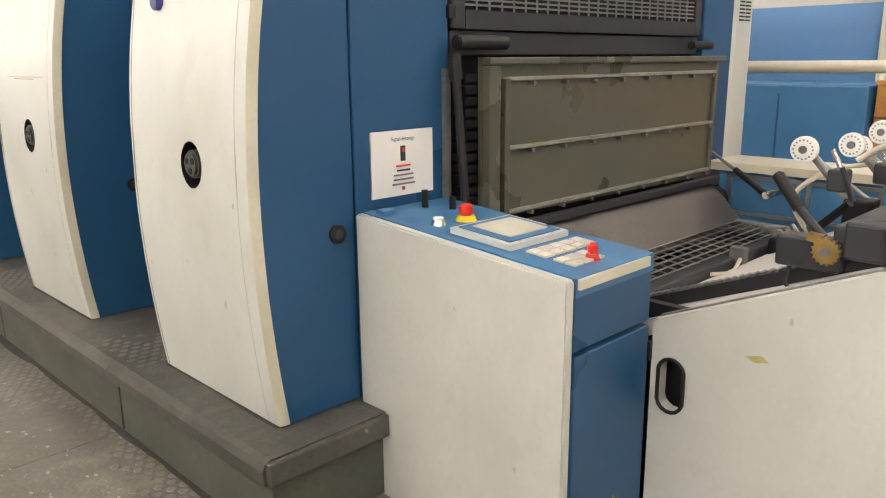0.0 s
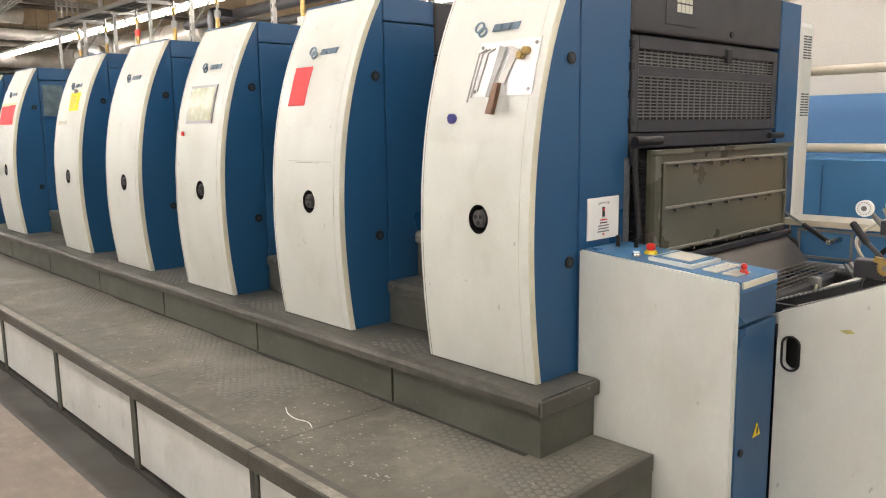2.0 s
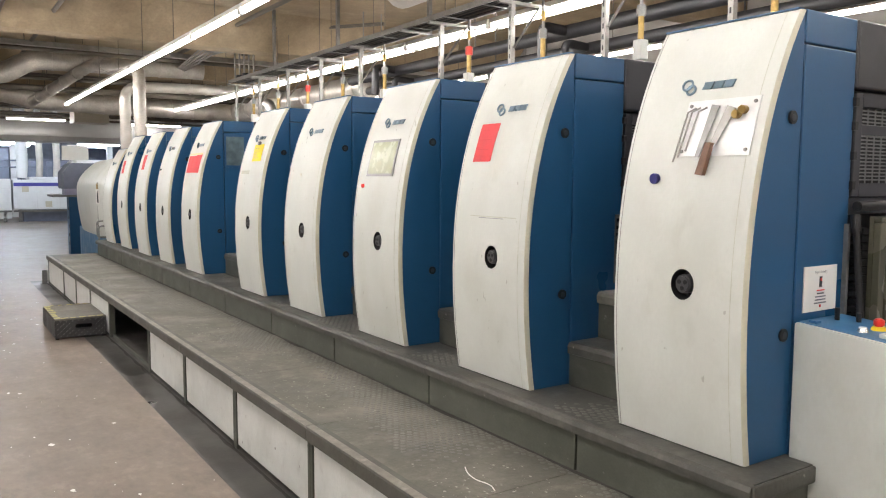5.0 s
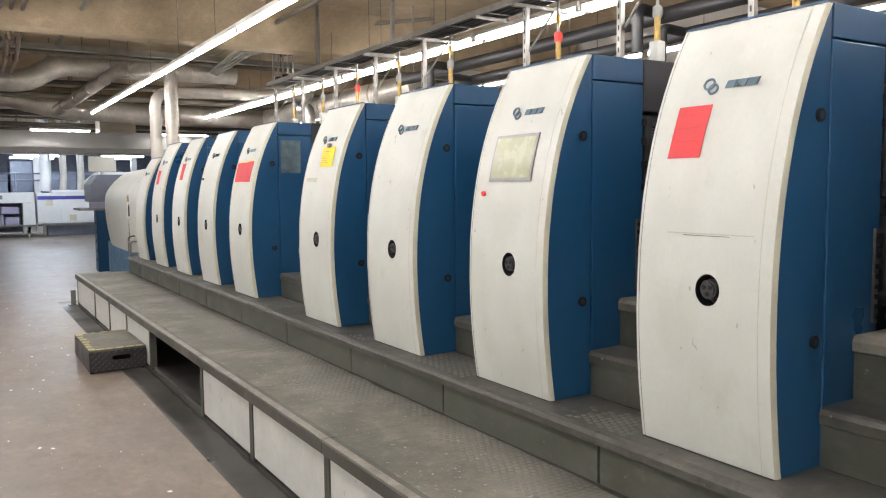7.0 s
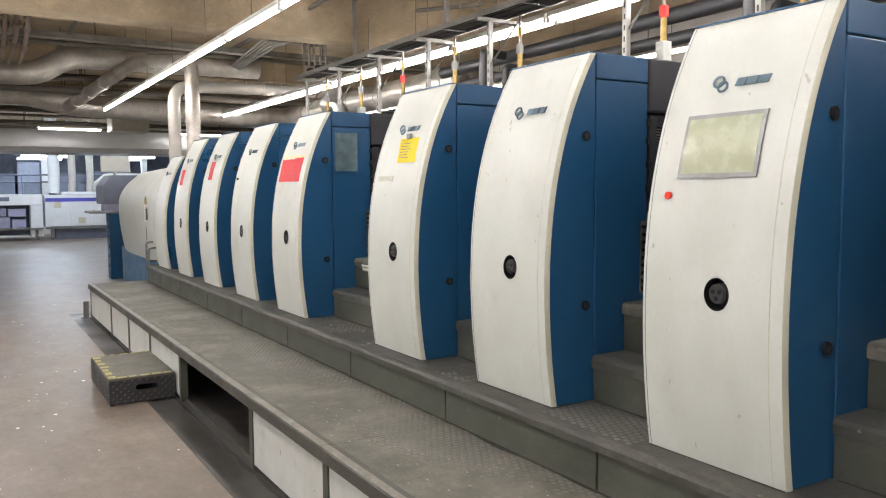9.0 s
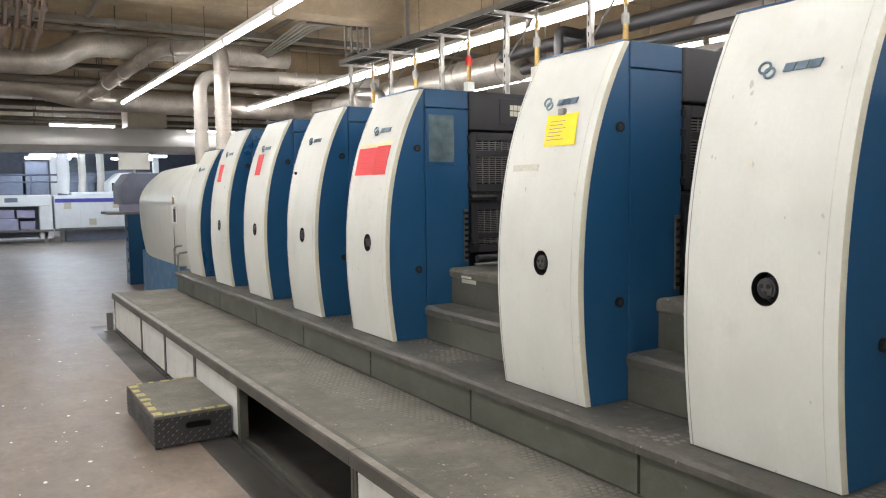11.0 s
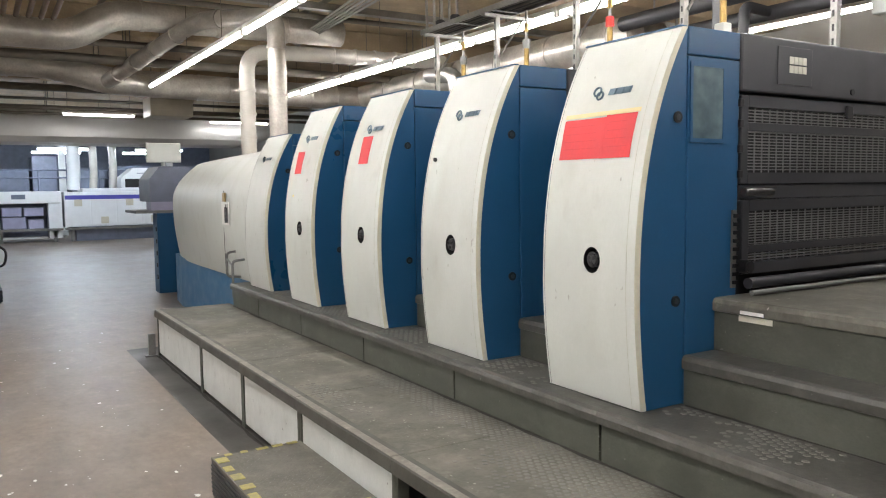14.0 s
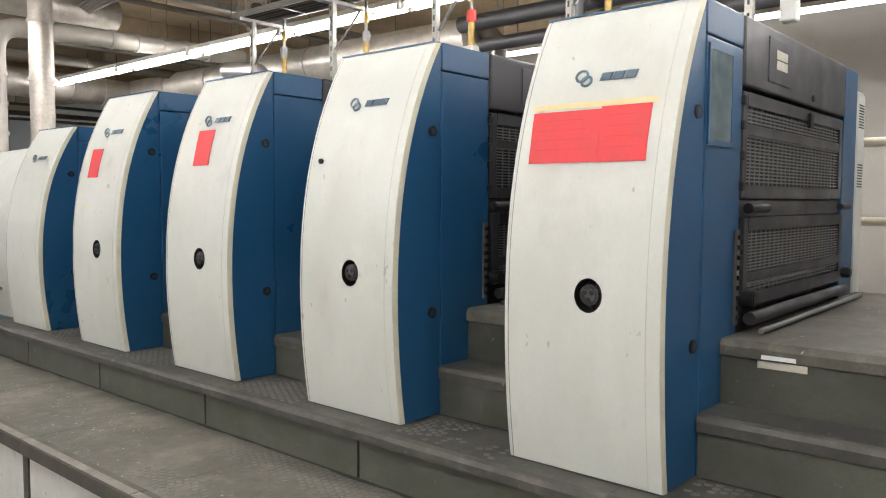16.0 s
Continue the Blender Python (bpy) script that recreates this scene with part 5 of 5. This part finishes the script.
for x, z, r in ((4.15, 2.99, 0.07), (4.45, 2.86, 0.06)):
    t = thing("insulated_pipe", "thick black insulated pipe along the hall", "pipe")
    part("tube", cyl((x, -1.5, z), (x, 10.6, z), r, 16), PIPE_DARK, t, smooth=True)
    for y in (0.5, 4.0, 7.4, 10.2):
        part("hanger", cyl((x, y, z), (x, y, CEIL), 0.009, 6), STEEL, t)
    for y in (2.2, 5.8, 9.2):
        part("branch", pipe([(x, y, z), (x - 0.35, y, z + 0.02), (x - 0.35, y, z - 0.35)], r * 0.7, 12, bend=0.08), PIPE_DARK, t, smooth=True)

# ---------------------------------------------------------------- far end of the hall
t = thing("supply_air_duct", "broad silver sheet-metal air duct across the hall", "duct")
part("body", prism([(24.5, 2.52), (24.12, 2.54), (24.0, 2.66), (23.98, 2.95), (24.06, 3.16), (24.25, 3.26), (25.2, 3.26), (25.2, 2.52)], "x", -8, 4.6), BRIGHT, t, smooth=True)
part("rounded_end", cyl((4.6, 24.55, 2.88), (5.4, 24.55, 2.95), 0.36, 24, r2=0.22), BRIGHT, t, smooth=True)
for y, z, r in ((22.9, 3.05, 0.03), (23.2, 3.2, 0.05), (22.5, 3.3, 0.03)):
    t = thing("service_pipe", "grey pipe across the far hall", "pipe")
    part("tube", cyl((-7.5, y, z), (7.5, y, z), r, 12), PIPE, t, smooth=True)
    for x in (-4.0, 0.2, 4.9):
        part("hanger", cyl((x, y, z), (x, y, CEIL), 0.008, 6), PIPE, t)
t = thing("air_unit", "beige louvred air unit hanging from the ceiling", "air unit")
part("body", box(1.66, 2.42, 20.0, 20.7, 2.82, 3.18, 0.01), CAGE, t)
for k in range(4):
    part("louvre", box(1.64, 2.44, 19.98, 20.0, 2.84 + k * 0.09, 2.85 + k * 0.09), CAGE, t)
for x in (1.75, 2.3):
    part("rod", cyl((x, 20.3, 3.18), (x, 20.3, CEIL), 0.01, 8), PIPE, t)


def cross_lamp(x0, x1, y, z, tube=TUBE):
    t = thing("fluorescent_lamp", "seen or added fluorescent batten lamp hanging across the far hall", "ceiling lamp", group="lamps across the far hall")
    part("housing", box(x0, x1, y - 0.04, y + 0.04, z + 0.02, z + 0.07), WHITE, t)
    part("tube", cyl((x0 + 0.03, y, z), (x1 - 0.03, y, z), 0.024, 10), tube, t, "glowing white tube")
    for x in (x0 + 0.1, x1 - 0.1):
        part("rod", cyl((x, y, z + 0.07), (x, y, CEIL), 0.005, 6), PIPE, t)


cross_lamp(0.39, 1.75, 22.0, 2.97)
# lamp added to brighten the dark floor on the left
cross_lamp(-2.9, -1.4, 22.0, 2.97)
cross_lamp(3.6, 5.0, 23.3, 3.02)
# out-of-view lamps on the west side, added to lift the far floor
for y in (15.5, 18.5, 22.0):
    for x in (-4.6, -6.6):
        cross_lamp(x, x + 1.4, y, 2.97, FILLTUBE)
for y in (26.8, 28.8, 31.6, 34.0):
    for x in (-2.2, 0.6, 3.4):
        cross_lamp(x, x + 1.5, y, 2.75, COOLTUBE)

# white machine line beyond the aisle
def machine_module(x0, x1, windowed):
    t = thing("machine_module", "white finishing machine module with violet band", "machine")
    y = 30.0
    if windowed:
        part("header", box(x0, x1, y, y + 1.4, 1.12, 1.47, 0.02), FARWHITE, t)
        part("pillar", box(x1 - 0.36, x1, y, y + 1.4, 0.12, 1.12, 0.01), FARWHITE, t)
        part("pillar", box(x0, x0 + 0.2, y, y + 1.4, 0.12, 1.12, 0.01), FARWHITE, t)
        part("recess", box(x0 + 0.2, x1 - 0.36, y + 0.5, y + 1.3, 0.12, 1.12), FARGREY, t)
        for a, b, c, d in ((0.25, 0.85, 0.4, 0.74), (0.9, 1.3, 0.4, 0.66), (0.25, 0.75, 0.76, 1.02), (0.8, 1.3, 0.76, 1.0)):
            if x0 + b < x1 - 0.36:
                part("cover_box", box(x0 + a, x0 + b, y + 0.1, y + 0.5, c, d, 0.02), LILAC, t, "lilac-grey cover")
        part("gauge", box(x0 + 0.5, x0 + 0.85, y - 0.01, y, 1.25, 1.38), FARGREY, t)
        part("foot_shelf", box(x0 + 0.25, x1 - 0.4, y + 0.05, y + 0.5, 0.12, 0.16), FARWHITE, t)
    else:
        part("body", box(x0, x1, y, y + 1.4, 0.42, 1.44, 0.01), FARWHITE, t)
        part("colour_band", box(x0 + 0.02, x1 - 0.02, y - 0.008, y, 1.22, 1.34), FARVIOLET, t, "violet-blue band")
        n = max(2, round((x1 - x0) / 0.75))
        for k in range(n):
            a = x0 + (x1 - x0) * k / n
            b = x0 + (x1 - x0) * (k + 1) / n
            d = part("door", box(a + 0.015, b - 0.015, y - 0.014, y, 0.46, 1.21, 0.004), FARWHITE, t)
            part("note", box((a + b) / 2 - 0.09, (a + b) / 2 + 0.12, y - 0.018, y - 0.014, 0.5 if k % 2 else 1.02, 0.7 if k % 2 else 1.22), CAGE, d)
        part("cap", box(x0 + 0.5, x1 - 0.2, y + 0.1, y + 1.2, 1.44, 1.54, 0.02), FARWHITE, t)
        part("plinth", box(x0 + 0.3, x1 - 0.3, y + 0.1, y + 1.3, 0.0, 0.34), FARGREY, t)
    part("rail", box(x0, x1, y - 0.08, y + 0.1, 0.34, 0.40), DULL, t)
    for x in (x0 + 0.15, x1 - 0.25):
        part("leg", box(x, x + 0.1, y, y + 0.1, 0.0, 0.34), DULL, t)


machine_module(-2.9, -0.75, True)
machine_module(-0.72, 1.06, True)
machine_module(1.12, 3.95, False)
machine_module(4.0, 6.2, False)
t = thing("machine_hood", "white machine hood with black opening on the machine line", "machine hood")
part("hood", prism([(2.75, 1.54), (4.2, 1.54), (4.2, 2.15), (3.1, 2.15), (2.75, 1.85)], "y", 30.3, 31.3, 0.02), FARWHITE, t)
part("opening", box(2.85, 4.1, 30.285, 30.3, 1.56, 1.82), BLACK, t)
part("handle", box(3.2, 3.7, 30.28, 30.3, 1.98, 2.0), FARGREY, t)
for i, (x, r, mt) in enumerate(((1.45, 0.18, FARWHITE), (2.0, 0.11, LAG), (2.55, 0.11, LAG))):
    duct("column_pipe", [(x, 30.7, 1.5), (x + 0.04, 30.7, 2.0), (x, 30.7, CEIL)], r, mt, "pale vertical pipe above the machine line", 0.1, 0.4)
frng = random.Random(12)
x = -7.0
while x < 7.0:
    w, hgt = frng.uniform(0.7, 1.6), frng.uniform(1.9, 2.75)
    t = thing("machine_cabinet", "tall grey-blue machine cabinet at the far end", "cabinet", group="cabinets at the far end")
    part("body", box(x, x + w, 34.5 + frng.uniform(0, 1.5), 36.8, 0, hgt, 0.02), frng.choice([FARGREY, FARGREY, FARWHITE, LILAC]), t)
    part("handle", box(x + w * 0.8, x + w * 0.84, 34.44, 34.5, 1.2, 1.5), DULL, t)
    x += w + frng.uniform(0.1, 0.5)
t = thing("gallery_rail", "grey tubular railing at the far end", "railing")
for z in (1.9, 2.15):
    part("rail", cyl((-7, 33.0, z), (7, 33.0, z), 0.03, 8), FARGREY, t)
for k in range(8):
    part("post", cyl((-6.5 + k * 1.8, 33.0, 0.0), (-6.5 + k * 1.8, 33.0, 2.15), 0.03, 8), FARGREY, t)
for x in (0.85, 3.0):
    t = thing("steel_column", "pale grey steel column at the far end", "column")
    part("shaft", box(x, x + 0.16, 26.0, 26.16, 0 if x > 4 else 2.0, 2.52), STEEL, t) if x > 4 else part("shaft", box(x * 1.6, x * 1.6 + 0.2, 33.6, 33.8, 0, CEIL), FARWHITE, t)

# trolley with drum and a pallet
tv = thing("tool_trolley", "black steel trolley with bent handle, box and rubber wheels", "trolley")
part("deck", box(-1.75, -1.02, 16.5, 17.6, 0.16, 0.2, 0.01), BLACK, tv)
for x, y in ((-1.05, 16.75), (-1.05, 17.4), (-1.7, 16.75), (-1.7, 17.4)):
    w = part("wheel", cyl((x - 0.03, y, 0.11), (x + 0.03, y, 0.11), 0.11, 22, bevel=0.015), BLACK, tv, "black rubber wheel", smooth=True)
    part("hub", cyl((x + 0.03, y, 0.11), (x + 0.036, y, 0.11), 0.05, 14), DULL, w)
part("box", box(-1.7, -1.08, 16.9, 17.5, 0.55, 0.98, 0.01), WOOD, tv, "brown box")
part("shelf", box(-1.75, -1.05, 16.55, 17.55, 0.5, 0.55, 0.01), DULL, tv)
for x, y in ((-1.1, 16.6), (-1.1, 17.5), (-1.7, 16.6), (-1.7, 17.5)):
    part("post", cyl((x, y, 0.2), (x, y, 0.5), 0.018, 8), BLACK, tv)
part("handle", pipe([(-1.1, 16.55, 0.5), (-0.98, 16.45, 0.52), (-0.95, 16.45, 0.72), (-1.1, 16.55, 0.8)], 0.016, 10, bend=0.08), BLACK, tv, smooth=True)
part("pole", pipe([(-1.32, 16.7, 0.55), (-1.3, 16.7, 1.45), (-1.18, 16.6, 1.62), (-1.13, 16.6, 1.45)], 0.03, 10, bend=0.1), DULL, tv, smooth=True)
part("cardboard", box(-1.5, -1.15, 16.58, 16.85, 0.56, 0.60), KEYPAD, tv)
tv.location.x = 0.08
pl = thing("wooden_pallet", "pale wooden pallet on the hall floor", "pallet")
for k in range(3):
    part("board", box(-2.0, -1.25, 14.9 + k * 0.3, 15.1 + k * 0.3, 0.11, 0.13), KEYPAD, pl)
    part("block", box(-2.0 + k * 0.33, -1.92 + k * 0.33, 14.9, 15.7, 0.0, 0.11), KEYPAD, pl)

# white paint spatters and tape marks on the floor, scratches on the platform
mrng = random.Random(21)
sp = bmesh.new()
for k in range(230):
    x, y = mrng.gauss(-0.9, 0.5), mrng.uniform(3.5, 14.5)
    r = 0.003 + 0.014 * mrng.random() ** 3
    vs = [sp.verts.new((x + r * mrng.uniform(0.5, 1.2) * math.cos(a), y + r * 1.6 * mrng.uniform(0.5, 1.2) * math.sin(a), 0.0016)) for a in [math.pi / 4 * q for q in range(8)]]
    if x < -0.12:
        sp.faces.new(vs)
tagged(part("paint_spatters", sp, WHITE), "white paint spatters on the grey floor", "stain", kind="stuff")
sc2 = thing("string_scrap", "thin pale string lying on the platform", "string")
part("string", pipe([(0.37, 2.02, 0.4125), (0.39, 2.07, 0.4125), (0.37, 2.13, 0.4125), (0.38, 2.2, 0.4125), (0.41, 2.26, 0.4125)], 0.002, 6, bend=0.03), WHITE, sc2)

# pale scuffs on the worn outer half of the platform, dark uneven strip in the corner along the step
fl = bmesh.new()
for k in range(4200):
    x, y = 0.15 + 0.45 * mrng.random() ** 0.9, mrng.uniform(1.1, 11.8)
    if noise.noise((x * 5.0, y * 1.3, 7.0)) + mrng.uniform(-0.3, 0.3) < 0.12:
        continue
    r = 0.0015 + 0.0055 * mrng.random() ** 3
    a0 = mrng.uniform(0, math.pi)
    fl.faces.new([fl.verts.new((x + r * mrng.uniform(0.4, 1.2) * math.cos(a0 + q), y + r * 1.5 * mrng.uniform(0.4, 1.2) * math.sin(a0 + q), 0.4122)) for q in (0.0, 1.2, 2.3, 3.4, 4.6)])
tagged(part("scuff_flecks", fl, FLECK), "pale scuffs worn into the platform tread", "stain", kind="stuff")


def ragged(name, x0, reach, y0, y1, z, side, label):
    """A thin uneven dark strip along a straight joint."""
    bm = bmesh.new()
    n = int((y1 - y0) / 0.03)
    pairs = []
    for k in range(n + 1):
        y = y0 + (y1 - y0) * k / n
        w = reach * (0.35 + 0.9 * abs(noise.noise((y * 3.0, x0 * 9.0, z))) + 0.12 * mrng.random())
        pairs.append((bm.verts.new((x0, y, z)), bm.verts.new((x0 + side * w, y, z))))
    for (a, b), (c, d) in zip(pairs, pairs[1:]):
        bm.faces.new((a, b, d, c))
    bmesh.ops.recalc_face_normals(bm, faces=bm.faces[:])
    return tagged(part(name, bm, DARK_EDGE), label, "dirt", kind="stuff")


ragged("corner_strip", 0.744, 0.03, 1.3, 12.0, 0.4118, -1, "dark uneven strip in the corner of the platform")
ragged("corner_strip", 0.109, 0.035, 1.1, 12.15, 0.0032, -1, "dark uneven strip on the floor along the platform")
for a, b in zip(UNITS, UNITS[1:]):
    ragged("corner_strip", 1.046, 0.02, a + WIDE + 0.02, b - 0.02, 0.6192, -1, "dark uneven strip in the corner of the step")
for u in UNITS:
    ragged("corner_strip", 0.832, 0.018, u + 0.01, u + WIDE - 0.02, 0.6192, -1, "dark uneven strip along the foot of the cover")
